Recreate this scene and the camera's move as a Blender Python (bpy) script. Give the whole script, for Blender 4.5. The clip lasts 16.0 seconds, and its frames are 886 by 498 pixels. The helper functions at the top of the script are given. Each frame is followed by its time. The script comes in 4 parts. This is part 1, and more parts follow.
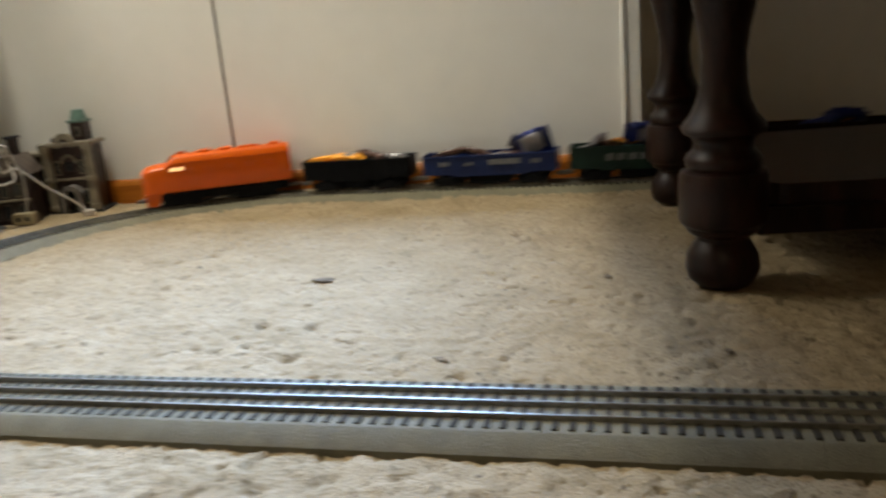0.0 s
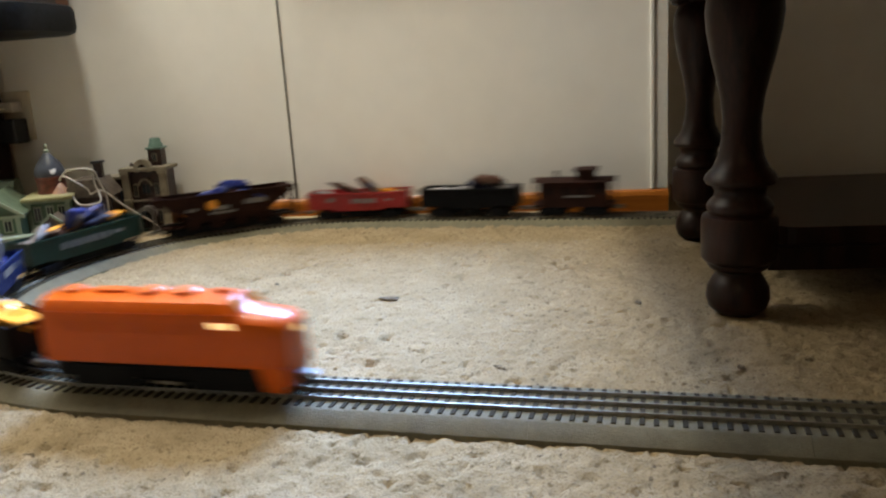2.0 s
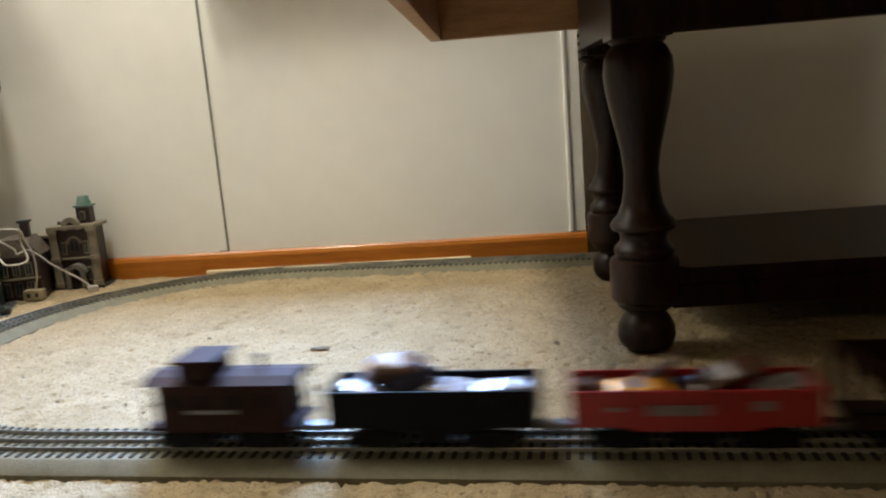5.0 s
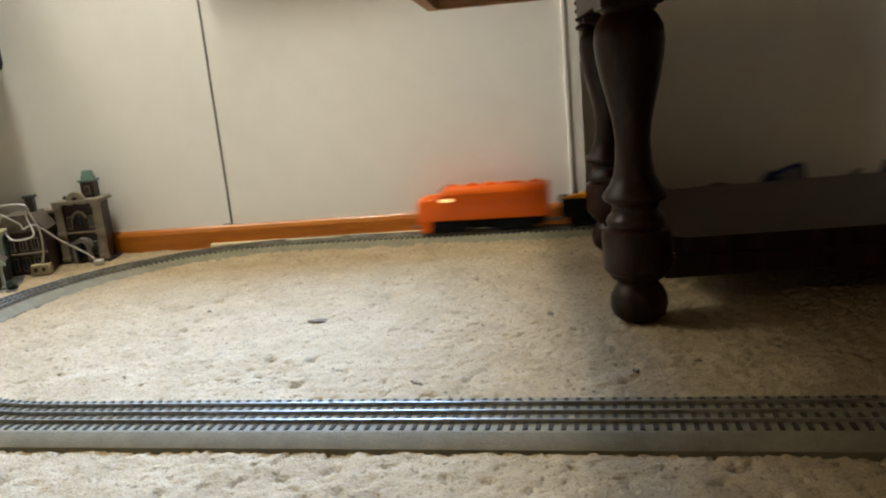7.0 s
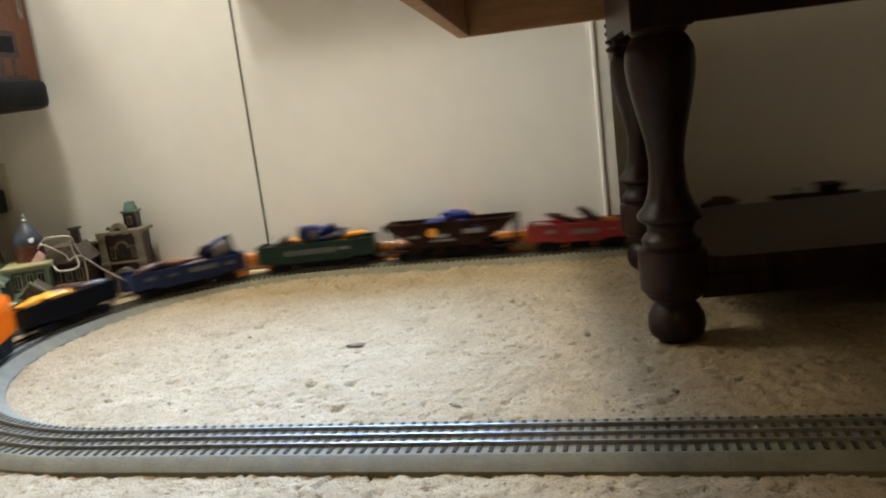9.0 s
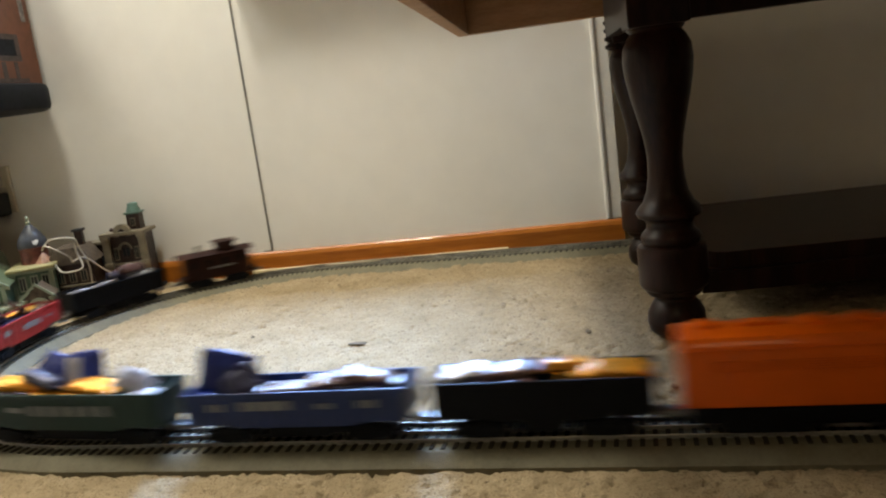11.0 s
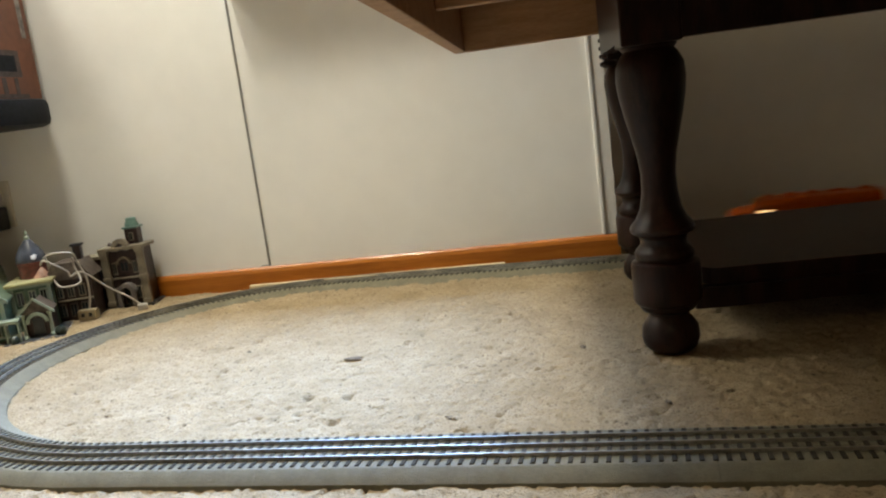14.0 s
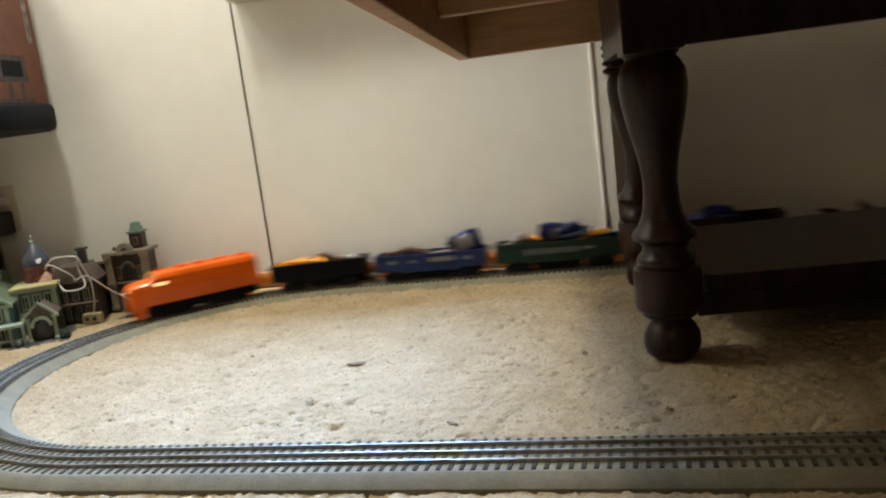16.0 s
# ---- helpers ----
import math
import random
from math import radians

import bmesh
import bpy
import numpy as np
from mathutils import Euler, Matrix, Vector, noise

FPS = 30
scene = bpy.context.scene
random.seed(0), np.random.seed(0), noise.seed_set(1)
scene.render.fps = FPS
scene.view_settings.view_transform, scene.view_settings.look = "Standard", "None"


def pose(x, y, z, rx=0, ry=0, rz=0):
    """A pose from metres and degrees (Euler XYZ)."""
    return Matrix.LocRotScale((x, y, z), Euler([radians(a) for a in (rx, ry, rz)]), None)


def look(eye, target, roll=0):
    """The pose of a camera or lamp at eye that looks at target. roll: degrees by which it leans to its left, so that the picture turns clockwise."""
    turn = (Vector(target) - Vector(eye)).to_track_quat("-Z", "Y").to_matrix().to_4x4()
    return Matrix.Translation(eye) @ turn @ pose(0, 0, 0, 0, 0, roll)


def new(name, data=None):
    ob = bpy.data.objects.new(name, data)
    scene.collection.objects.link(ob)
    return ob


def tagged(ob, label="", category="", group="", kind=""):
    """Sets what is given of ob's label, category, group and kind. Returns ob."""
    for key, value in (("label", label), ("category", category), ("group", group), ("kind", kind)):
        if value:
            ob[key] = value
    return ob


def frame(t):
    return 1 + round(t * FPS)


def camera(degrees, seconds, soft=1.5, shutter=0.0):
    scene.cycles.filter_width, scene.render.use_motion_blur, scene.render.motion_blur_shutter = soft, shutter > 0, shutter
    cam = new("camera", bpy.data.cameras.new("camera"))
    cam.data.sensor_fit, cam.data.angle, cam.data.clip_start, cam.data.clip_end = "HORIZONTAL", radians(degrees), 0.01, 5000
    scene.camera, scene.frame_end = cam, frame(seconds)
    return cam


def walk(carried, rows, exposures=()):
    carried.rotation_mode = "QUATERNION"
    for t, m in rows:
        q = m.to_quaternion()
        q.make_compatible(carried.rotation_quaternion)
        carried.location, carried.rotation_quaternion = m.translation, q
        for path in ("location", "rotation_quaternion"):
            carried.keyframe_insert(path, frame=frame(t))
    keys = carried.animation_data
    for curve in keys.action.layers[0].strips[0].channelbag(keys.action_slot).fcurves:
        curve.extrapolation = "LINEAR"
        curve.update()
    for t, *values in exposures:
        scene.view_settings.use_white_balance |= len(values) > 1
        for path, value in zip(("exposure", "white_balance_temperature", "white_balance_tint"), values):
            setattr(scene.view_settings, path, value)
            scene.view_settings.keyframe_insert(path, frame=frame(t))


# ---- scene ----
cam = camera(58.5, 16.0, soft=2.1, shutter=1.0)

PATH = [
    (0.0, pose(0.3369, -0.9159, 0.2791, 75.17, 4.76, 9.85)),
    (0.5, pose(0.3088, -0.9771, 0.3090, 74.98, 4.08, 12.64)),
    (1.0, pose(0.2971, -1.0258, 0.3048, 74.48, 3.40, 15.24)),
    (1.5, pose(0.3134, -1.0581, 0.3160, 75.83, 2.35, 13.16)),
    (2.0, pose(0.3184, -1.0676, 0.3259, 76.84, 3.52, 11.51)),
    (2.5, pose(0.3194, -1.0771, 0.3282, 77.70, 4.17, 11.82)),
    (3.0, pose(0.3210, -1.0850, 0.3351, 78.58, 4.59, 10.84)),
    (3.5, pose(0.3336, -1.0839, 0.3326, 79.30, 4.77, 10.53)),
    (4.0, pose(0.3363, -1.1038, 0.3467, 79.65, 4.98, 7.55)),
    (6.5, pose(0.3703, -1.1155, 0.3470, 78.13, 4.46, 6.38)),
    (7.0, pose(0.3767, -1.1124, 0.3500, 77.31, 5.26, 7.68)),
    (7.5, pose(0.3771, -1.1133, 0.3508, 78.64, 5.96, 6.98)),
    (8.0, pose(0.3768, -1.1161, 0.3514, 79.17, 7.02, 9.39)),
    (8.5, pose(0.3747, -1.1213, 0.3533, 79.22, 6.76, 9.83)),
    (11.0, pose(0.3814, -1.1272, 0.3537, 79.10, 7.34, 10.04)),
    (11.5, pose(0.3838, -1.1293, 0.3537, 79.49, 7.43, 10.57)),
    (12.0, pose(0.3829, -1.1304, 0.3535, 79.50, 7.37, 10.74)),
    (12.5, pose(0.3840, -1.1314, 0.3543, 79.54, 7.55, 10.45)),
    (13.0, pose(0.3849, -1.1280, 0.3538, 79.44, 7.45, 10.28)),
    (13.5, pose(0.3886, -1.1311, 0.3554, 79.74, 7.43, 10.35)),
    (14.0, pose(0.3884, -1.1326, 0.3569, 80.09, 7.28, 10.00)),
    (14.5, pose(0.3876, -1.1326, 0.3527, 80.12, 6.96, 10.06)),
    (15.0, pose(0.3881, -1.1331, 0.3523, 80.41, 7.11, 10.04)),
    (15.5, pose(0.3876, -1.1398, 0.3561, 80.65, 6.98, 10.17)),
    (16.0, pose(0.3910, -1.1366, 0.3586, 80.49, 7.12, 10.30)),
]
walk(cam, PATH, exposures=[(0.0, -0.30), (1.5, -0.32), (3.5, -0.10), (6.5, -0.07), (16.0, -0.03)])

# ---- light: daylight from a window high in the back wall, warm lamps in the room ----
WALL_Y = 0.614
world = bpy.data.worlds.new("world")
scene.world = world
world.use_nodes = True
sky = world.node_tree.nodes.new("ShaderNodeTexSky")
sky.sky_type, sky.sun_disc = "NISHITA", False
sky.sun_elevation, sky.sun_rotation = radians(35), radians(160)
world.node_tree.nodes["Background"].inputs[1].default_value = 0.1
world.node_tree.links.new(sky.outputs[0], world.node_tree.nodes["Background"].inputs[0])


def area_light(name, eye, target, sx, sy, watts, colour):
    lamp = bpy.data.lights.new(name, "AREA")
    lamp.shape, lamp.size, lamp.size_y, lamp.energy, lamp.color = "RECTANGLE", sx, sy, watts, colour
    ob = new(name, lamp)
    ob.matrix_world = look(eye, target)
    return ob


# sky light falling steeply through the window opening above the view
sky_light = area_light("window_daylight", (-0.14, WALL_Y + 0.45, 1.36), (-0.14, -0.06, 0.0), 0.84, 0.95, 138.0, (0.33, 0.54, 1.0))
sky_light.data.spread = radians(96)
# warm lamps: a large one high in the corner over the stand, a smaller one on the ceiling
area_light("corner_lamp_light", (-1.30, 0.14, 2.0), (-0.1, 0.45, 0.2), 0.4, 0.4, 21.0, (1.0, 0.95, 0.82))
area_light("ceiling_lamp_light", (-0.62, 0.16, 2.36), (-0.1, 0.45, 0.1), 0.3, 0.3, 51.0, (1.0, 0.95, 0.82))
# dim warm fill added behind the camera to lift the recess, no real lamp
area_light("front_fill_light", (0.25, -2.35, 1.5), (0.0, 0.6, 0.3), 0.6, 0.5, 3.0, (1.0, 0.80, 0.46))

# ---- materials ----


def mat(name, base, rough=0.6, metal=0.0, var=0.12, scale=30.0, bump=0.0, bump_scale=200.0, second=None, coat=0.0, stretch=None, spec=0.5):
    """A surface with two scales of colour variation and a fine relief."""
    m = bpy.data.materials.new(name)
    m.use_nodes = True
    nt = m.node_tree
    n, l = nt.nodes, nt.links
    b = n["Principled BSDF"]
    b.inputs["Roughness"].default_value, b.inputs["Metallic"].default_value = rough, metal
    b.inputs["Coat Weight"].default_value = coat
    b.inputs["Specular IOR Level"].default_value = spec
    co = n.new("ShaderNodeTexCoord")
    mp = n.new("ShaderNodeMapping")
    l.new(co.outputs["Object"], mp.inputs[0])
    if stretch:
        mp.inputs["Scale"].default_value = stretch
    big, small = n.new("ShaderNodeTexNoise"), n.new("ShaderNodeTexNoise")
    big.inputs["Scale"].default_value, small.inputs["Scale"].default_value = scale, scale * 6
    big.inputs["Detail"].default_value = 4
    l.new(mp.outputs[0], big.inputs[0]), l.new(mp.outputs[0], small.inputs[0])
    add = n.new("ShaderNodeMix")
    add.data_type = "FLOAT"
    add.inputs[0].default_value = 0.35
    l.new(big.outputs[0], add.inputs[2]), l.new(small.outputs[0], add.inputs[3])
    ramp = n.new("ShaderNodeValToRGB")
    dark = second or tuple(c * (1 - var * 2.2) for c in base)
    lite = base if second else tuple(min(1, c * (1 + var)) for c in base)
    ramp.color_ramp.elements[0].position, ramp.color_ramp.elements[1].position = 0.36, 0.64
    ramp.color_ramp.elements[0].color, ramp.color_ramp.elements[1].color = (*dark, 1), (*lite, 1)
    l.new(add.outputs[0], ramp.inputs[0]), l.new(ramp.outputs[0], b.inputs["Base Color"])
    if bump:
        tex, bp = n.new("ShaderNodeTexNoise"), n.new("ShaderNodeBump")
        tex.inputs["Scale"].default_value, tex.inputs["Detail"].default_value = bump_scale, 3
        bp.inputs["Strength"].default_value, bp.inputs["Distance"].default_value = bump, 0.002
        l.new(mp.outputs[0], tex.inputs[0]), l.new(tex.outputs[0], bp.inputs["Height"]), l.new(bp.outputs[0], b.inputs["Normal"])
    return m


M_WALL = mat("painted_wall_panel", (0.83, 0.815, 0.755), 0.45, var=0.02, scale=3, bump=0.15, bump_scale=260)
# right and front walls, out of view: coloured dark to cut bounced light
M_WALL2 = mat("darkened_room_wall", (0.10, 0.07, 0.05), 0.7, var=0.03, scale=3)
# unseen ceiling, greyed so that it throws less light back down
M_CEIL = mat("ceiling_darkened", (0.22, 0.21, 0.19), 0.9, var=0.03, scale=5)
M_BATTEN = mat("white_trim", (0.72, 0.70, 0.64), 0.35, var=0.03, scale=20)
M_STRIP = mat("yellowed_trim", (0.60, 0.49, 0.30), 0.4, var=0.08, scale=15)
M_SEAM = mat("seam_grey", (0.24, 0.23, 0.20), 0.6, var=0.15, scale=30)
M_BASE = mat("orange_wood", (0.44, 0.150, 0.016), 0.4, var=0.16, scale=9, second=(0.30, 0.088, 0.008), stretch=(0.6, 8, 8), bump=0.1, coat=0.05, spec=0.3)
M_CARPET = mat("beige_carpet", (0.335, 0.262, 0.162), 0.95, var=0.1, scale=14, second=(0.25, 0.19, 0.11), bump=1.0, bump_scale=330, spec=0.05)


def speckle(m, scale, lo, hi, colour):
    """Scatters small dark tufts and crumbs over a material, with the shade of pile dents put into the colour."""
    n, l = m.node_tree.nodes, m.node_tree.links
    b = n["Principled BSDF"]
    old = b.inputs["Base Color"].links[0].from_socket
    tex, ramp, mix = n.new("ShaderNodeTexNoise"), n.new("ShaderNodeValToRGB"), n.new("ShaderNodeMix")
    mp = next(x for x in n if x.type == "MAPPING")
    l.new(mp.outputs[0], tex.inputs[0])
    tex.inputs["Scale"].default_value, tex.inputs["Detail"].default_value = scale, 1.5
    ramp.color_ramp.elements[0].position, ramp.color_ramp.elements[1].position = lo, hi
    mix.data_type = "RGBA"
    l.new(tex.outputs[0], ramp.inputs[0]), l.new(ramp.outputs[0], mix.inputs[0])
    l.new(old, mix.inputs[6])
    mix.inputs[7].default_value = (*colour, 1)
    l.new(mix.outputs[2], b.inputs["Base Color"])


# dark specks: crumbs, and shaded pile dents painted as colour
speckle(M_CARPET, 105, 0.69, 0.76, (0.11, 0.08, 0.05))
speckle(M_CARPET, 420, 0.54, 0.70, (0.20, 0.15, 0.085))
speckle(M_CARPET, 170, 0.60, 0.74, (0.17, 0.125, 0.07))
M_PIT = mat("dark_lint", (0.15, 0.12, 0.085), 0.95, var=0.3, spec=0.02)
M_ROADBED = mat("grey_plastic_roadbed", (0.150, 0.134, 0.084), 0.75, var=0.08, scale=40, spec=0.3, bump=0.5, bump_scale=900)
M_TIE = mat("dark_brown_tie", (0.046, 0.041, 0.031), 0.85, var=0.2, scale=80, spec=0.05)
M_RAIL = mat("nickel_rail", (0.36, 0.34, 0.29), 0.36, 1.0, var=0.10, scale=25)
M_DARKWOOD = mat("dark_stained_wood", (0.019, 0.0066, 0.0038), 0.38, var=0.3, scale=14, stretch=(3, 3, 0.6), bump=0.08, spec=0.2)
M_RAWWOOD = mat("unfinished_wood", (0.42, 0.23, 0.105), 0.6, var=0.2, scale=12, second=(0.30, 0.15, 0.06), stretch=(1, 6, 6), bump=0.2)

# ---- mesh helpers ----


def part(name, bm, material, parent, label="", smooth=False, angle=35):
    me = bpy.data.meshes.new(name)
    bmesh.ops.recalc_face_normals(bm, faces=bm.faces)
    bm.to_mesh(me)
    bm.free()
    for m in material if isinstance(material, (list, tuple)) else (material,):
        me.materials.append(m)
    if smooth:
        for p in me.polygons:
            p.use_smooth = True
        me.set_sharp_from_angle(angle=radians(angle))
    ob = new(name, me)
    ob.parent = parent
    if label:
        ob["label"] = label
    return ob


def thing(name, m, label, category, group="", kind=""):
    ob = new(name)
    ob.empty_display_size = 0.02
    ob.matrix_basis = m
    return tagged(ob, label, category, group, kind)


def thing_part(name, parent):
    ob = new(name)
    ob.empty_display_size = 0.01
    ob.parent = parent
    return ob


def add_box(bm, x0, x1, y0, y1, z0, z1, bevel=0.0, m=None, mi=0):
    r = bmesh.ops.create_cube(bm, size=1.0)
    t = Matrix.Translation(((x0 + x1) / 2, (y0 + y1) / 2, (z0 + z1) / 2)) @ Matrix.Diagonal((abs(x1 - x0), abs(y1 - y0), abs(z1 - z0), 1))
    bmesh.ops.transform(bm, matrix=(m @ t) if m else t, verts=r["verts"])
    fs = {f for v in r["verts"] for f in v.link_faces}
    for f in fs:
        f.material_index = mi
    if bevel:
        es = list({e for v in r["verts"] for e in v.link_edges})
        bmesh.ops.bevel(bm, geom=es, offset=bevel, segments=2, affect="EDGES", profile=0.6, material=-1)
    return bm


def box(x0, x1, y0, y1, z0, z1, bevel=0.0, m=None):
    return add_box(bmesh.new(), x0, x1, y0, y1, z0, z1, bevel, m)


def lathe(profile, seg=28, bm=None, m=None, mi=0):
    """A turned form round z from (radius, height) pairs, closed at both ends."""
    bm = bm or bmesh.new()
    rings = []
    for r, z in profile:
        ring = [bm.verts.new((r * math.cos(2 * math.pi * i / seg), r * math.sin(2 * math.pi * i / seg), z)) for i in range(seg)]
        rings.append(ring)
    fs = []
    for a, b in zip(rings, rings[1:]):
        for i in range(seg):
            fs.append(bm.faces.new((a[i], a[(i + 1) % seg], b[(i + 1) % seg], b[i])))
    fs.append(bm.faces.new(rings[0][::-1]))
    fs.append(bm.faces.new(rings[-1]))
    for f in fs:
        f.material_index = mi
    if m:
        bmesh.ops.transform(bm, matrix=m, verts=[v for ring in rings for v in ring])
    return bm


def prism(bm, poly, y0, y1, m=None, mi=0, axis="y"):
    """A polygon in x, z drawn out from y0 to y1."""
    a = [bm.verts.new((x, y0, z)) for x, z in poly]
    b = [bm.verts.new((x, y1, z)) for x, z in poly]
    fs = [bm.faces.new(a), bm.faces.new(b[::-1])]
    n = len(poly)
    for i in range(n):
        fs.append(bm.faces.new((a[i], b[i], b[(i + 1) % n], a[(i + 1) % n])))
    for f in fs:
        f.material_index = mi
    if m:
        bmesh.ops.transform(bm, matrix=m, verts=a + b)
    return bm


def tube(points, radius, seg=8):
    """A round cord along points."""
    bm = bmesh.new()
    pts = [Vector(p) for p in points]
    rings = []
    for i, p in enumerate(pts):
        d = (pts[min(i + 1, len(pts) - 1)] - pts[max(i - 1, 0)]).normalized()
        u = d.orthogonal().normalized() if i == 0 else (u - d * u.dot(d)).normalized()
        w = d.cross(u)
        rings.append([bm.verts.new(p + (u * math.cos(2 * math.pi * k / seg) + w * math.sin(2 * math.pi * k / seg)) * radius) for k in range(seg)])
    for a, b in zip(rings, rings[1:]):
        for k in range(seg):
            bm.faces.new((a[k], a[(k + 1) % seg], b[(k + 1) % seg], b[k]))
    bm.faces.new(rings[0][::-1]), bm.faces.new(rings[-1])
    return bm


def spline(ctrl, n=10):
    """A smooth line through the control points."""
    c = [Vector(p) for p in ctrl]
    c = [c[0] * 2 - c[1]] + c + [c[-1] * 2 - c[-2]]
    out = []
    for i in range(1, len(c) - 2):
        a, b, d, e = c[i - 1], c[i], c[i + 1], c[i + 2]
        for k in range(n):
            t = k / n
            out.append(0.5 * (2 * b + (d - a) * t + (2 * a - 5 * b + 4 * d - e) * t * t + (3 * b - a - 3 * d + e) * t ** 3))
    out.append(c[-2])
    return out


# ---- setting ----
X0, X1, Y0, ZC = -1.46, 2.1, -2.6, 2.42
floor = part("floor", box(X0 - 0.1, X1 + 0.1, Y0 - 0.1, WALL_Y + 0.6, -0.12, -0.012), M_CARPET, None)
tagged(floor, "beige carpeted floor of the room", "floor", kind="structure")

# carpet pile: a relief sheet over the seen area
def carpet():
    step = 0.0045
    xs = np.arange(X0, 1.6, step)
    ys = np.arange(-1.15, WALL_Y, step)
    gx, gy = np.meshgrid(xs, ys)
    rng = np.random.default_rng(4)
    def smooth_noise(cell):
        h, w = int(len(ys) * step / cell) + 3, int(len(xs) * step / cell) + 3
        g = rng.random((h, w))
        fy, fx = (gy - ys[0]) / cell, (gx - xs[0]) / cell
        iy, ix = fy.astype(int), fx.astype(int)
        ty, tx = fy - iy, fx - ix
        ty, tx = ty * ty * (3 - 2 * ty), tx * tx * (3 - 2 * tx)
        return (g[iy, ix] * (1 - tx) + g[iy, ix + 1] * tx) * (1 - ty) + (g[iy + 1, ix] * (1 - tx) + g[iy + 1, ix + 1] * tx) * ty
    tuft = smooth_noise(0.0085)
    z = -0.0038 + 0.0035 * (smooth_noise(0.05) - 0.5) + 0.0034 * (tuft - 0.5) + 0.0028 * (rng.random(gx.shape) - 0.5)
    z -= 0.012 * np.clip(smooth_noise(0.0095) - 0.80, 0, 1) / 0.20 * (0.4 + smooth_noise(0.12))
    z = np.minimum(z, 0.0022)
    verts = np.stack([gx + (rng.random(gx.shape) - 0.5) * 0.003, gy + (rng.random(gx.shape) - 0.5) * 0.003, z], -1).reshape(-1, 3)
    w = len(xs)
    i = np.arange((len(ys) - 1) * w).reshape(-1, w)[:, :-1].ravel()
    faces = np.stack([i, i + 1, i + w + 1, i + w], -1)
    me = bpy.data.meshes.new("carpet_pile")
    me.vertices.add(len(verts)), me.loops.add(faces.size), me.polygons.add(len(faces))
    me.vertices.foreach_set("co", verts.ravel())
    me.loops.foreach_set("vertex_index", faces.ravel())
    me.polygons.foreach_set("loop_start", np.arange(len(faces)) * 4)
    me.polygons.foreach_set("loop_total", np.full(len(faces), 4))
    me.update(calc_edges=True)
    me.materials.append(M_CARPET)
    for p in me.polygons:
        p.use_smooth = True
    ob = new("carpet_pile", me)
    ob.parent = floor
    tagged(ob, "short beige cut pile with small dents", kind="stuff")


carpet()

RECESS_X, RECESS_D = 0.4355, 0.42
WIN = (-0.42, 0.24, 0.69, 1.28)
bm = bmesh.new()
add_box(bm, X0, WIN[0], WALL_Y, WALL_Y + 0.1, -0.012, ZC)
add_box(bm, WIN[1], RECESS_X, WALL_Y, WALL_Y + 0.1, -0.012, ZC)
add_box(bm, WIN[0], WIN[1], WALL_Y, WALL_Y + 0.1, -0.012, WIN[2])
add_box(bm, WIN[0], WIN[1], WALL_Y, WALL_Y + 0.1, WIN[3], ZC)
add_box(bm, RECESS_X - 0.1, RECESS_X, WALL_Y + 0.1, WALL_Y + RECESS_D, -0.012, ZC)
add_box(bm, RECESS_X - 0.1, X1, WALL_Y + RECESS_D, WALL_Y + RECESS_D + 0.1, -0.012, ZC)
wall_back = tagged(part("wall_back", bm, M_WALL, None), "cream painted panel wall with dark seams", "wall", kind="structure")
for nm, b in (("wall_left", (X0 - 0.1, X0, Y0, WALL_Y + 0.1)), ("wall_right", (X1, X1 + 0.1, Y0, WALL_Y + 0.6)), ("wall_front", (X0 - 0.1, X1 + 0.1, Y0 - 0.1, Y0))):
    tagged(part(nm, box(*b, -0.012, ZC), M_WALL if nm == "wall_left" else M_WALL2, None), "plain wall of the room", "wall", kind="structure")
tagged(part("ceiling", box(X0 - 0.1, X1 + 0.1, Y0 - 0.1, WALL_Y + 0.6, ZC, ZC + 0.1), M_CEIL, None), "plain ceiling of the room, coloured dark to cut bounced light", "ceiling", kind="structure")

part("window_sill", box(-0.372, WIN[1] + 0.03, WALL_Y - 0.050, WALL_Y + 0.02, WIN[2] - 0.024, WIN[2] - 0.001, 0.003), M_BATTEN, wall_back, "white window sill")
SEAM_X, STRIP_X = -0.381, 0.4045
BASE_H = 0.047
part("panel_seam", box(SEAM_X - 0.0035, SEAM_X + 0.001, WALL_Y - 0.0018, WALL_Y + 0.01, BASE_H + 0.001, 0.68, 0.0006), M_SEAM, wall_back, "thin dark seam between wall panels")
part("seam_foot", box(SEAM_X - 0.022, SEAM_X - 0.0040, WALL_Y - 0.0022, WALL_Y + 0.01, BASE_H + 0.0011, BASE_H + 0.0035), M_SEAM, wall_back)
part("panel_bead", box(SEAM_X - 0.0095, SEAM_X - 0.0036, WALL_Y - 0.0016, WALL_Y + 0.01, BASE_H + 0.001, 0.68, 0.0007), M_WALL, wall_back)
part("batten_bead", box(STRIP_X - 0.004, STRIP_X + 0.004, WALL_Y - 0.006, WALL_Y + 0.01, BASE_H + 0.001, 1.9, 0.002), M_BATTEN, wall_back, "white bead along the wall batten")
part("batten", box(STRIP_X + 0.004, STRIP_X + 0.030, WALL_Y - 0.003, WALL_Y + 0.01, BASE_H + 0.001, 1.9, 0.001), M_BATTEN, wall_back, "white flat wall batten")

bm = bmesh.new()
prism(bm, [(0, -0.006), (0.011, -0.006), (0.011, BASE_H - 0.012), (0.008, BASE_H - 0.004), (0.004, BASE_H), (0, BASE_H)], X0, RECESS_X, pose(0, WALL_Y, 0, 0, 0, 180) @ pose(0, 0, 0, 0, 0, 90))
tagged(part("baseboard", bm, M_BASE, None), "varnished orange wood baseboard along the wall", "baseboard", kind="structure")

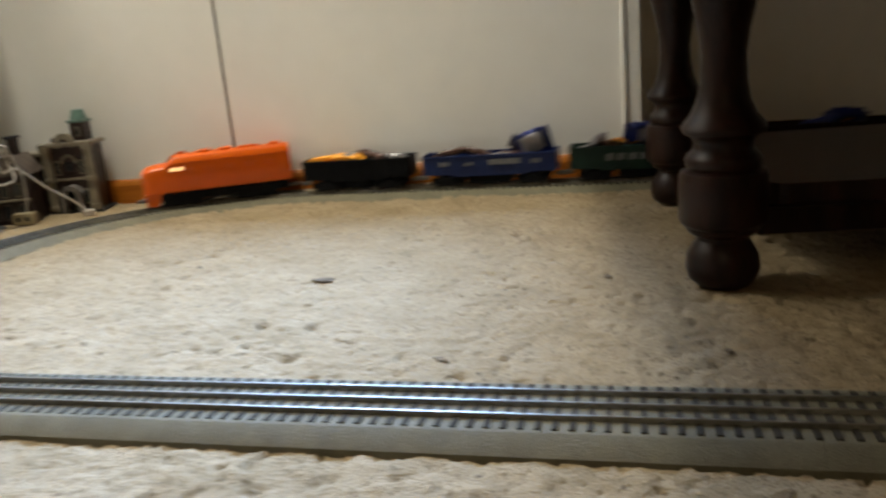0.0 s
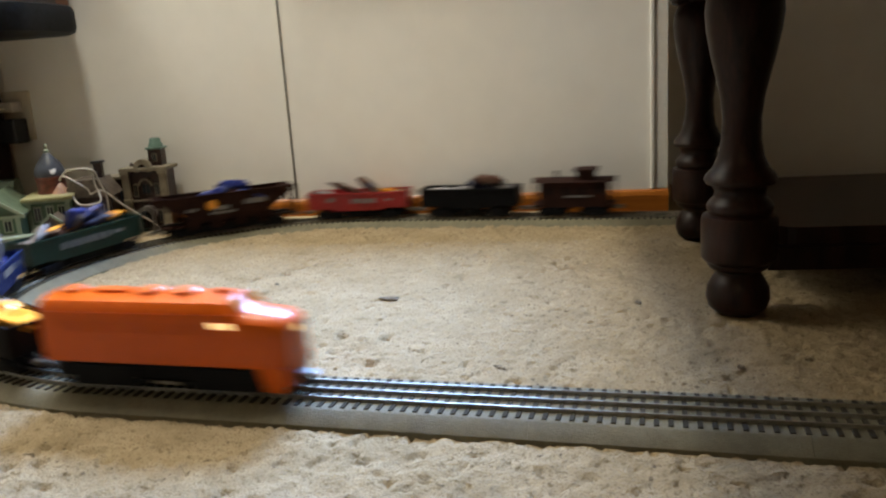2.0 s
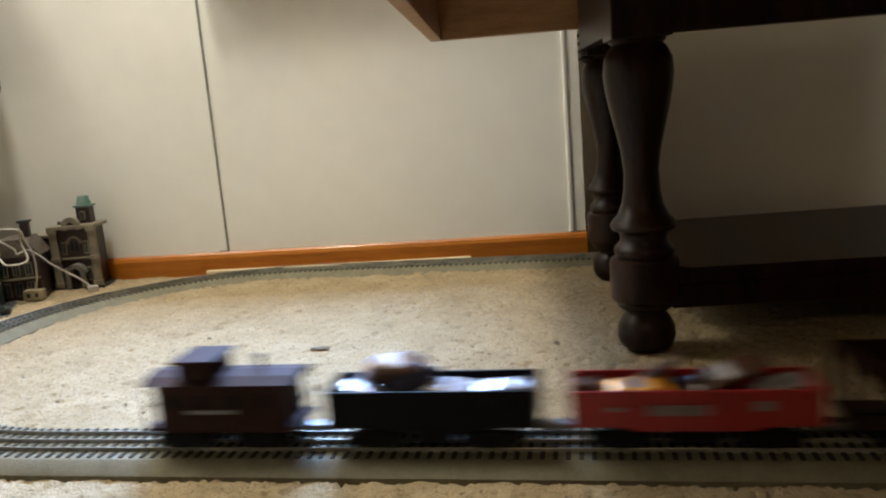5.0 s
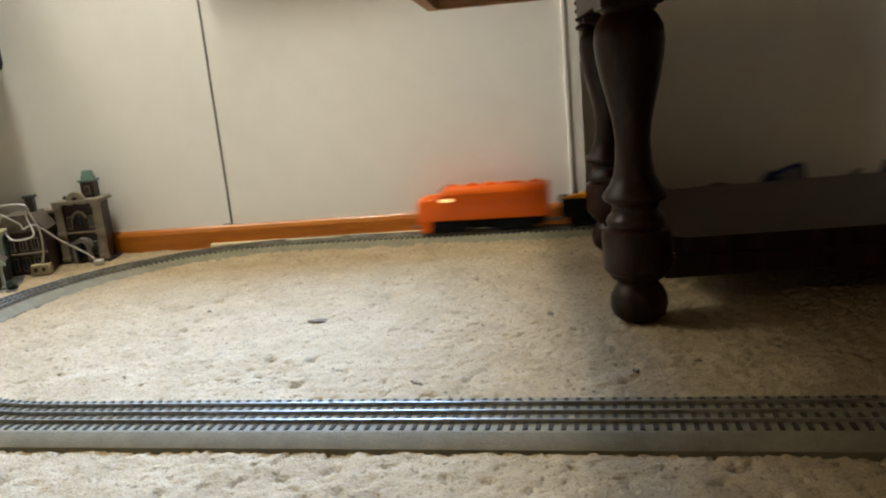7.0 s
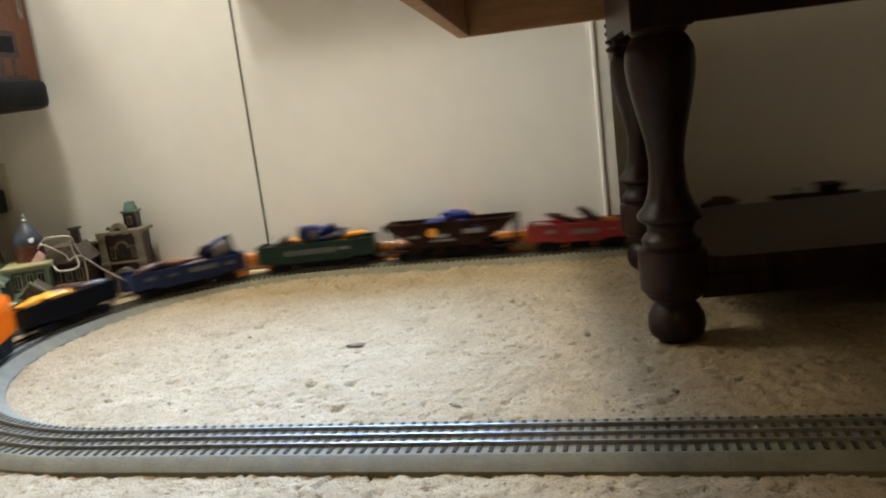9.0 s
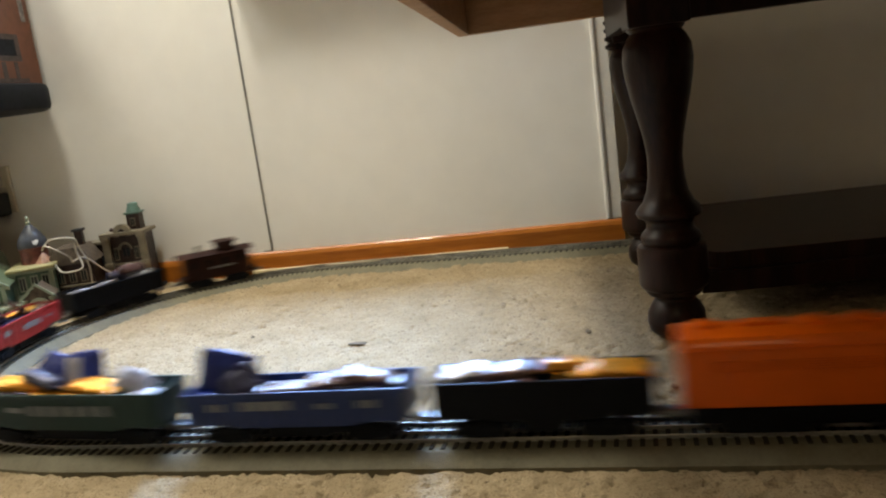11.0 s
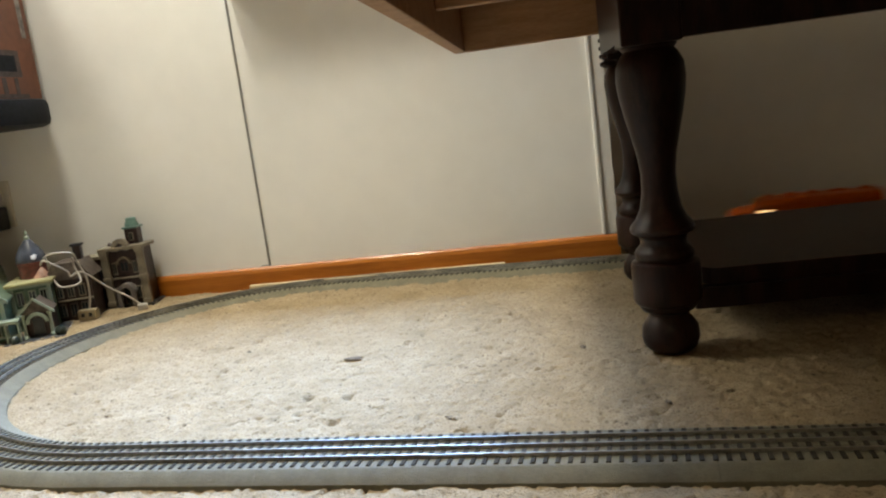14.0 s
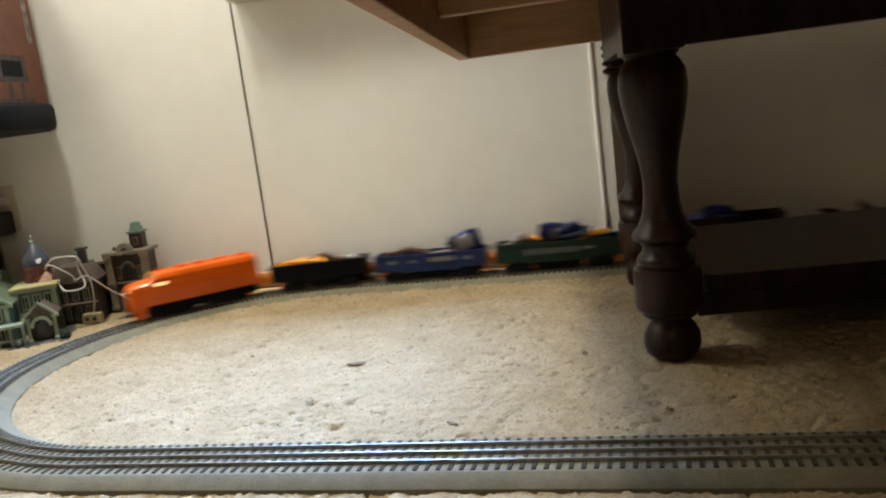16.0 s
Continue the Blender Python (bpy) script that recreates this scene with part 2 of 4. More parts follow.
tagged(part("trim", box(-0.432, 0.18, WALL_Y - 0.026, WALL_Y - 0.0115, -0.008, 0.0085, 0.002), M_STRIP, None), "cream trim strip lying along the baseboard", "trim", kind="structure")

# ---- track ----
R, VC, UC, L = 0.462, 0.099, -0.197, 1.162
TILT = math.atan(-0.0568)
LOOP = 2 * math.pi * R + 2 * L


def uv(u, v):
    return u * math.cos(TILT) - v * math.sin(TILT), u * math.sin(TILT) + v * math.cos(TILT)


def track(s, off=0.0):
    """Place and heading on the track, s metres past the start of the front straight; off: metres to the inside."""
    s %= LOOP
    if s < L:
        u, v, h = UC + s, VC - R + off, 0.0
    elif s < L + math.pi * R:
        h = (s - L) / R
        u, v = UC + L + (R - off) * math.sin(h), VC - (R - off) * math.cos(h)
    elif s < 2 * L + math.pi * R:
        u, v, h = UC + L - (s - L - math.pi * R), VC + R - off, math.pi
    else:
        h = math.pi + (s - 2 * L - math.pi * R) / R
        u, v = UC + (R - off) * math.sin(h), VC - (R - off) * math.cos(h)
    return (*uv(u, v), h + TILT)


def dip(x, y):
    """The carpet gives way towards the wall, and the track lies lower there."""
    return -0.0065 * min(1.0, max(0.0, (-x * math.sin(TILT) + y * math.cos(TILT) - VC + R) / (2 * R)))


def sweep(profile, s0, s1, step=0.02, closed=False):
    """Draws a profile of (offset to the inside, height) along the track."""
    bm = bmesh.new()
    n = max(2, round((s1 - s0) / step))
    rings = []
    for i in range(n + (0 if closed else 1)):
        s = s0 + (s1 - s0) * i / n
        low = dip(*track(s)[:2])
        rings.append([bm.verts.new((*track(s, o)[:2], z + low)) for o, z in profile])
    k = len(profile)
    pairs = list(zip(rings, rings[1:] + ([rings[0]] if closed else [])))
    for a, b in pairs:
        for j in range(k):
            bm.faces.new((a[j], a[(j + 1) % k], b[(j + 1) % k], b[j]))
    if not closed:
        bm.faces.new(rings[0]), bm.faces.new(rings[-1][::-1])
    return bm


TZ = 0.0120
toy_track = thing("toy_train_track", Matrix(), "grey plastic roadbed toy train track laid on carpet", "train track")
cuts = [L * i / 5 for i in range(5)] + [L + math.pi * R * i / 4 for i in range(4)]
cuts += [L + math.pi * R + L * i / 5 for i in range(5)] + [2 * L + math.pi * R + math.pi * R * i / 4 for i in range(4)] + [LOOP]
for a, b in zip(cuts, cuts[1:]):
    part("roadbed", sweep([(-0.0545, -0.009), (-0.0530, 0.0), (-0.0400, TZ - 0.0008), (-0.0375, TZ), (0.0375, TZ), (0.0400, TZ - 0.0008), (0.0590, 0.0), (0.0605, -0.009)], a + 0.0001, b - 0.0001), M_ROADBED, toy_track, smooth=True)
RAIL_TOP = TZ + 0.0045
M_WEB = mat("dull_rail_side", (0.32, 0.305, 0.25), 0.6, 0.4, var=0.2, scale=30)
for o in (-0.0205, 0.0, 0.0205):
    bm = sweep([(o - 0.0010, TZ), (o - 0.0008, TZ + 0.0012), (o - 0.0008, TZ + 0.0030), (o - 0.0010, TZ + 0.0038), (o - 0.0010, RAIL_TOP - 0.0005), (o - 0.0007, RAIL_TOP),
                (o + 0.0007, RAIL_TOP), (o + 0.0010, RAIL_TOP - 0.0005), (o + 0.0010, TZ + 0.0038), (o + 0.0008, TZ + 0.0030), (o + 0.0008, TZ + 0.0012), (o + 0.0010, TZ)], 0, LOOP, 0.015, True)
    bm.normal_update()
    for f in bm.faces:
        f.material_index = 0 if abs(f.normal.z) > 0.5 and f.calc_center_median().z > RAIL_TOP - 0.001 else 1
    part("rail", bm, (M_RAIL, M_WEB), toy_track, smooth=True, angle=50)

# ---- table with turned legs ----
LEG = [(0.012, 0.0), (0.026, 0.002), (0.035, 0.010), (0.0385, 0.022), (0.037, 0.036), (0.031, 0.047), (0.0265, 0.053), (0.027, 0.057), (0.034, 0.060), (0.0375, 0.064),
       (0.0385, 0.068), (0.043, 0.071), (0.0455, 0.076), (0.0455, 0.122), (0.044, 0.127), (0.037, 0.130), (0.0385, 0.134), (0.0395, 0.139), (0.037, 0.144), (0.031, 0.150), (0.030, 0.157), (0.033, 0.163),
       (0.041, 0.167), (0.043, 0.172), (0.041, 0.177), (0.033, 0.186), (0.027, 0.200), (0.0235, 0.220), (0.0225, 0.245), (0.0255, 0.270), (0.031, 0.295), (0.0375, 0.322),
       (0.0425, 0.348), (0.0445, 0.368), (0.043, 0.386), (0.037, 0.398), (0.032, 0.404), (0.036, 0.408), (0.036, 0.41)]


def build_table():
    t = thing("wooden_table", pose(0.474, -0.055, 0, 0, 0, 3.3) @ Matrix.Translation((-0.478, 0.046, 0)), "dark-stained wooden table with turned legs and a low shelf", "table")
    for x, y in ((0.478, -0.046), (0.498, 0.375), (1.36, -0.046), (1.36, 0.375)):
        leg = part("leg", lathe(LEG, 36), M_DARKWOOD, t, "turned dark wooden leg with ball foot", smooth=True, angle=40)
        leg.location = (x, y, -0.004)
        blk = bmesh.new()
        add_box(blk, -0.038, 0.038, -0.038, 0.038, 0.41, 0.53, 0.003)
        part("leg_block", blk, M_DARKWOOD, leg)
    # carved bracket beads at the top of the rear leg
    for i in range(4):
        b = part("bracket_bead", lathe([(0.008, 0), (0.016, 0.004), (0.016, 0.009), (0.008, 0.013)], 16), M_DARKWOOD, t, smooth=True)
        b.location = (0.464, 0.362, 0.395 + 0.014 * i)
    part("front_apron", box(0.50, 1.335, -0.075, -0.052, 0.4095, 0.535, 0.002), M_DARKWOOD, t)
    part("side_apron", box(0.450, 0.474, -0.01, 0.35, 0.418, 0.535, 0.002), M_DARKWOOD, t)
    # low shelf with rounded end between the leg drums
    bm = bmesh.new()
    pts = [(0.50 + 0.05 * (1 - math.sin(a)), (0.17 + 0.20 * math.cos(a))) for a in [math.pi * i / 16 for i in range(17)]]
    poly = [(1.33, 0.385)] + [(x, y) for x, y in pts] + [(1.33, -0.045)]
    a = [bm.verts.new((x, y, 0.078)) for x, y in poly]
    b = [bm.verts.new((x, y, 0.101)) for x, y in poly]
    bm.faces.new(a), bm.faces.new(b[::-1])
    for i in range(len(poly)):
        bm.faces.new((a[i], a[(i + 1) % len(a)], b[(i + 1) % len(a)], b[i]))
    part("shelf", bm, M_DARKWOOD, t, "dark wooden low shelf")
    part("shelf_rail", box(0.515, 1.32, -0.040, -0.018, 0.048, 0.0775, 0.002), M_DARKWOOD, t)
    # lighter sliding frame that carries the leaf
    part("rear_rail", box(0.200, 1.36, 0.484, 0.507, 0.465, 0.558, 0.002), M_RAWWOOD, t, "light unfinished wooden rail")
    part("side_rail", box(0.178, 0.1995, -0.62, 0.507, 0.465, 0.558, 0.002), M_RAWWOOD, t, "light unfinished wooden rail")
    part("cross_rail", box(0.2005, 0.449, 0.05, 0.075, 0.50, 0.557, 0.002), M_RAWWOOD, t)
    part("tabletop", box(0.170, 1.46, -0.66, 0.515, 0.5585, 0.585, 0.005), M_RAWWOOD, t)
    part("top_filler", box(0.476, 1.33, -0.05, 0.46, 0.5355, 0.558), M_DARKWOOD, t)
    return t


build_table()

# ---- side stand with a brown box, beside the wall ----
M_BLACKRIM = mat("dark_blue_black_lacquer", (0.008, 0.010, 0.014), 0.5, var=0.25, scale=20, spec=0.15)
M_BROWNBOX = mat("brown_printed_card", (0.15, 0.050, 0.020), 0.5, var=0.12, scale=10)
M_PRINT = mat("dark_print", (0.06, 0.04, 0.035), 0.5, var=0.3, scale=60)
M_PRINT2 = mat("grey_print", (0.22, 0.20, 0.18), 0.5, var=0.3, scale=60)


def build_stand():
    st = thing("side_stand", pose(-1.085, 0.475, -0.03), "dark lacquered side stand with rounded top", "side table")
    bm = bmesh.new()
    w, d, r = 0.248, 0.125, 0.06
    ring = []
    for cx, cy, a0 in ((w - r, d - r, 0), (-w + r, d - r, 90), (-w + r, -d + r, 180), (w - r, -d + r, 270)):
        ring += [(cx + r * math.cos(radians(a0 + i * 15)), cy + r * math.sin(radians(a0 + i * 15))) for i in range(7)]
    levels = [(0.93, 0.470), (0.985, 0.475), (1.0, 0.486), (1.0, 0.520), (0.985, 0.530), (0.95, 0.534)]
    rows = [[bm.verts.new((x * k, y * k, z)) for x, y in ring] for k, z in levels]
    for a, b in zip(rows, rows[1:]):
        for i in range(len(ring)):
            bm.faces.new((a[i], a[(i + 1) % len(ring)], b[(i + 1) % len(ring)], b[i]))
    bm.faces.new(rows[0][::-1]), bm.faces.new(rows[-1])
    part("top", bm, M_BLACKRIM, st, "dark rounded top", smooth=True)
    part("body", box(-0.26, -0.005, -0.005, 0.115, 0.026, 0.4695, 0.006), M_DARKWOOD, st, "dark wooden body")
    bx = thing("printed_box", pose(-1.085, 0.475, 0.5045), "brown card box printed with small dark pictures", "box")
    part("body", box(-0.225, 0.215, -0.105, 0.115, 0, 0.34, 0.002), M_BROWNBOX, bx)
    for x0, x1, z0, z1, m in ((0.10, 0.165, 0.045, 0.095, M_PRINT2), (0.175, 0.205, 0.035, 0.085, M_PRINT), (0.06, 0.09, 0.10, 0.14, M_PRINT), (0.12, 0.16, 0.012, 0.026, M_PRINT), (-0.05, 0.03, 0.04, 0.12, M_PRINT), (0.11, 0.20, 0.15, 0.24, M_PRINT2)):
        part("picture", box(x0, x1, -0.1066, -0.1052, z0, z1), m, bx)
    for y0, y1, z0, z1, m in ((-0.035, 0.060, 0.050, 0.110, M_PRINT), (-0.020, 0.045, 0.062, 0.098, M_BLACKRIM), (-0.010, 0.004, 0.012, 0.048, M_PRINT), (0.030, 0.042, 0.010, 0.048, M_PRINT), (-0.04, 0.07, 0.003, 0.012, M_PRINT), (0.085, 0.100, 0.14, 0.30, M_PRINT2)):
        part("picture", box(0.2152, 0.2160 if m is M_BLACKRIM else 0.2157, y0, y1, z0, z1), m, bx)
    return st


build_stand()

# ---- wall outlet ----
M_IVORY = mat("ivory_plastic", (0.62, 0.57, 0.46), 0.4, var=0.04)
M_BLACK = mat("black_plastic", (0.012, 0.012, 0.014), 0.45, var=0.25, scale=40)
M_CORD = mat("white_cord", (0.46, 0.43, 0.38), 0.5, var=0.06, scale=40)
out = thing("wall_outlet", pose(-1.068, WALL_Y, 0.267), "ivory wall outlet plate with two plugs", "outlet")
part("plate", box(-0.037, 0.037, -0.006, 0.002, -0.058, 0.058, 0.003), M_IVORY, out)
for z in (0.022, -0.022):
    part("socket", box(-0.017, 0.017, -0.009, -0.0055, z - 0.014, z + 0.014, 0.002), M_IVORY, out)
plug = thing("plug", pose(-1.068, WALL_Y - 0.0095, 0.289), "white plug in the wall outlet", "plug")
part("body", box(-0.018, 0.018, -0.036, 0, -0.012, 0.012, 0.004), M_CORD, plug)
plug = thing("power_adapter", pose(-1.072, WALL_Y - 0.0095, 0.240), "black power adapter in the wall outlet", "adapter")
part("body", box(-0.02, 0.03, -0.045, 0, -0.035, 0.022, 0.005), M_BLACK, plug)
part("cord", tube(spline([(-1.19, 0.595, 0.315), (-1.24, 0.56, 0.317), (-1.34, 0.52, 0.29), (-1.42, 0.5, 0.22), (-1.47, 0.5, 0.05), (-1.5, 0.5, 0.0)]), 0.0025), M_CORD, out, "white cord hanging from the outlet", smooth=True).matrix_basis = pose(1.068 + 0.122, -WALL_Y - 0.026, -0.267 - 0.028)

# ---- ceramic village houses ----
HS = Matrix.Scale(0.94, 4)
M_BRICK = mat("dark_brick_glaze", (0.036, 0.016, 0.013), 0.35, var=0.3, scale=60, bump=0.4, bump_scale=300)
M_CREAM = mat("cream_glaze", (0.22, 0.19, 0.135), 0.35, var=0.12, scale=40)
M_TEAL = mat("pale_teal_glaze", (0.14, 0.24, 0.20), 0.35, var=0.12, scale=40)
M_GREEN = mat("pale_green_glaze", (0.085, 0.165, 0.105), 0.3, var=0.12, scale=40)
M_ROOFGREEN = mat("dull_green_roof", (0.10, 0.14, 0.085), 0.4, var=0.2, scale=40)
M_ROOFGREY = mat("brown_grey_roof", (0.12, 0.095, 0.075), 0.4, var=0.25, scale=70, bump=0.4)
M_DOME = mat("slate_blue_dome", (0.05, 0.06, 0.085), 0.4, var=0.2, scale=40)
M_REDBRICK = mat("red_brick_glaze", (0.16, 0.045, 0.03), 0.35, var=0.25, scale=70, bump=0.4)
M_PINK = mat("pinkish_stucco", (0.42, 0.24, 0.17), 0.5, var=0.15, scale=50)
M_PANE = mat("dark_window", (0.02, 0.028, 0.034), 0.12, var=0.2)
M_SNOWBASE = mat("dark_base", (0.045, 0.05, 0.055), 0.5, var=0.3, scale=40)
M_SHRUB = mat("dark_green_glaze", (0.012, 0.022, 0.014), 0.35, var=0.3, scale=90, bump=0.4)
M_TRIM = mat("pale_mint_trim", (0.34, 0.42, 0.33), 0.3, var=0.1, scale=40)
M_STONE = mat("grey_stone_glaze", (0.17, 0.155, 0.14), 0.4, var=0.2, scale=60, bump=0.3)
M_SNOW = mat("white_snow_glaze", (0.72, 0.74, 0.78), 0.3, var=0.05, scale=60)
M_YELLOW = mat("pale_yellow_trim", (0.40, 0.38, 0.20), 0.35, var=0.1)


def window(house, x, y, z, w, h, frame_mat, m=None, arch=False):
    """A framed pane on the face that looks to -y of its house."""
    f = bmesh.new()
    add_box(f, x - w / 2, x + w / 2, y - 0.0022, y + 0.001, z, z + h, 0.0005)
    if arch:
        lathe([(w / 2, -0.0022), (w / 2, 0.001)], 20, f, Matrix.Translation((x, y, z + h)) @ pose(0, 0, 0, -90))
    win = part("window", f, frame_mat, house)
    p = bmesh.new()
    add_box(p, x - w * 0.34, x + w * 0.34, y - 0.003, y - 0.0015, z + h * 0.1, z + h * 0.9)
    part("pane", p, M_PANE, win)
    q = bmesh.new()
    add_box(q, x - w * 0.04, x + w * 0.04, y - 0.0036, y - 0.0028, z + h * 0.1, z + h * 0.9)
    part("mullion", q, frame_mat, win)
    return win


def arch_ring(cx, cz, r0, r1, y0, y1, bm=None):
    bm = bm or bmesh.new()
    n = 14
    pts = [(cx + r1 * math.cos(math.pi * i / n), cz + r1 * math.sin(math.pi * i / n)) for i in range(n + 1)]
    inn = [(cx + r0 * math.cos(math.pi * i / n), cz + r0 * math.sin(math.pi * i / n)) for i in range(n + 1)]
    for i in range(n):
        prism(bm, [pts[i], pts[i + 1], inn[i + 1], inn[i]], y0, y1)
    return bm


def tower_house():
    h = thing("ceramic_clock_house", pose(-0.712, 0.556, -0.006, 0, 0, 8) @ HS, "dark brick ceramic village building with cream pilasters and teal cupola", "model house")
    part("base", box(-0.062, 0.06, -0.03, 0.045, 0, 0.008, 0.002), M_SNOWBASE, h)
    part("body", box(-0.048, 0.048, -0.022, 0.04, 0.0075, 0.148, 0.002), M_BRICK, h)
    for x in (-0.046, 0.046):
        bm = bmesh.new()
        add_box(bm, x - 0.009, x + 0.009, -0.031, -0.0215, 0.0075, 0.145, 0.001)
        for z in (0.010, 0.072, 0.140):
            add_box(bm, x - 0.011, x + 0.011, -0.034, -0.0215, z, z + 0.010, 0.001)
        part("pilaster", bm, M_CREAM, h, "cream pilaster")
    part("string_course", box(-0.040, 0.040, -0.0255, -0.0215, 0.074, 0.079, 0.001), M_CREAM, h)
    part("cornice", box(-0.058, 0.058, -0.034, 0.044, 0.148, 0.157, 0.002), M_CREAM, h, "cream cornice")
    bm = arch_ring(0, 0.156, 0.009, 0.021, -0.032, -0.018)
    add_box(bm, -0.021, -0.010, -0.032, -0.018, 0.146, 0.156)
    add_box(bm, 0.010, 0.021, -0.032, -0.018, 0.146, 0.156)
    part("gable_arch", bm, M_CREAM, h)
    part("gable_panel", box(-0.010, 0.010, -0.026, -0.020, 0.1575, 0.166), M_BRICK, h)
    part("upper_arch", arch_ring(0, 0.112, 0.013, 0.019, -0.027, -0.0215), M_CREAM, h)
    window(h, 0, -0.0218, 0.092, 0.024, 0.026, M_BRICK, arch=True)
    for x in (-0.026, 0.026):
        window(h, x, -0.0218, 0.086, 0.012, 0.032, M_CREAM)
        window(h, x, -0.0218, 0.020, 0.013, 0.034, M_CREAM)
    bm = arch_ring(0, 0.042, 0.013, 0.023, -0.046, -0.022)
    porch = thing_part("porch", h)
    part("porch_arch", bm, M_STONE, porch, "grey stone porch arch")
    for x in (-0.018, 0.018):
        part("pier", box(x - 0.005, x + 0.005, -0.046, -0.036, 0.0075, 0.043, 0.001), M_STONE, porch)
    part("door", box(-0.010, 0.010, -0.024, -0.0215, 0.008, 0.046), M_PANE, h)
    part("turret", box(0.004, 0.036, 0.002, 0.032, 0.157, 0.196, 0.001), M_BRICK, h)
    part("turret_cornice", box(0.000, 0.040, -0.002, 0.036, 0.196, 0.201, 0.001), M_TEAL, h)
    window(h, 0.020, 0.0018, 0.166, 0.012, 0.020, M_CREAM)
    cup = part("cupola", lathe([(0.017, 0), (0.0175, 0.004), (0.0135, 0.013), (0.013, 0.019), (0.012, 0.021), (0.005, 0.0225)], 12), M_TEAL, h, "pale teal cupola", smooth=True)
    cup.location = (0.02, 0.017, 0.2012)
    for x in (-0.043, -0.020):
        part("finial", lathe([(0.004, 0), (0.006, 0.004), (0.002, 0.009)], 10, None, Matrix.Translation((x, 0.01, 0.157))), M_BRICK, h, smooth=True)
    # lower wing
    part("wing", box(-0.115, -0.0485, -0.012, 0.04, 0.0, 0.130, 0.002), M_BRICK, h)
    part("wing_cornice", box(-0.119, -0.0495, -0.017, 0.043, 0.130, 0.137, 0.001), M_CREAM, h)
    for x in (-0.098, -0.070):
        window(h, x, -0.0118, 0.078, 0.013, 0.036, M_BRICK, arch=True)
        window(h, x, -0.0118, 0.020, 0.014, 0.036, M_BRICK)


tower_house()


def dark_house():
    h = thing("ceramic_shop", pose(-0.797, 0.462, -0.006, 0, 0, 18) @ HS, "dark brick ceramic shop with corner chimney and white snowy edges", "model house")
    part("body", box(-0.05, 0.05, -0.03, 0.05, 0, 0.105, 0.002), M_BRICK, h)
    bm = bmesh.new()
    prism(bm, [(-0.056, 0.105), (0.056, 0.105), (0.030, 0.145), (-0.030, 0.145)], -0.036, 0.056)
    part("roof", bm, M_ROOFGREY, h, "dark mansard roof")
    part("chimney", box(0.012, 0.03, 0.0, 0.018, 0.145, 0.178, 0.001), M_BRICK, h)
    part("chimney_cap", box(0.008, 0.034, -0.004, 0.022, 0.178, 0.184, 0.001), M_SNOWBASE, h)
    part("corner_pier", box(-0.065, -0.0505, -0.045, -0.01, 0, 0.118, 0.002), M_PINK, h, "pinkish corner pier")
    part("pier_roof", lathe([(0.022, 0), (0.012, 0.016), (0.003, 0.026)], 8, None, Matrix.Translation((-0.058, -0.028, 0.118))), M_PINK, h)
    for x in (-0.026, 0.0, 0.026):
        window(h, x, -0.0298, 0.060, 0.016, 0.030, M_CREAM)
        window(h, x, -0.0298, 0.012, 0.018, 0.034, M_ROOFGREY)
    part("ledge", box(-0.05, 0.05, -0.035, -0.0298, 0.051, 0.056, 0.001), M_CREAM, h)


dark_house()


def gable(x0, x1, z0, z1, y0, y1, thick=0.007):
    """Two sloping boards that meet at the top."""
    bm = bmesh.new()
    c = (x0 + x1) / 2
    prism(bm, [(x0, z0), (x0, z0 + thick), (c, z1 + thick), (c, z1)], y0, y1)
    prism(bm, [(x1, z0), (x1, z0 + thick), (c, z1 + thick), (c, z1)], y0, y1)
    return bm


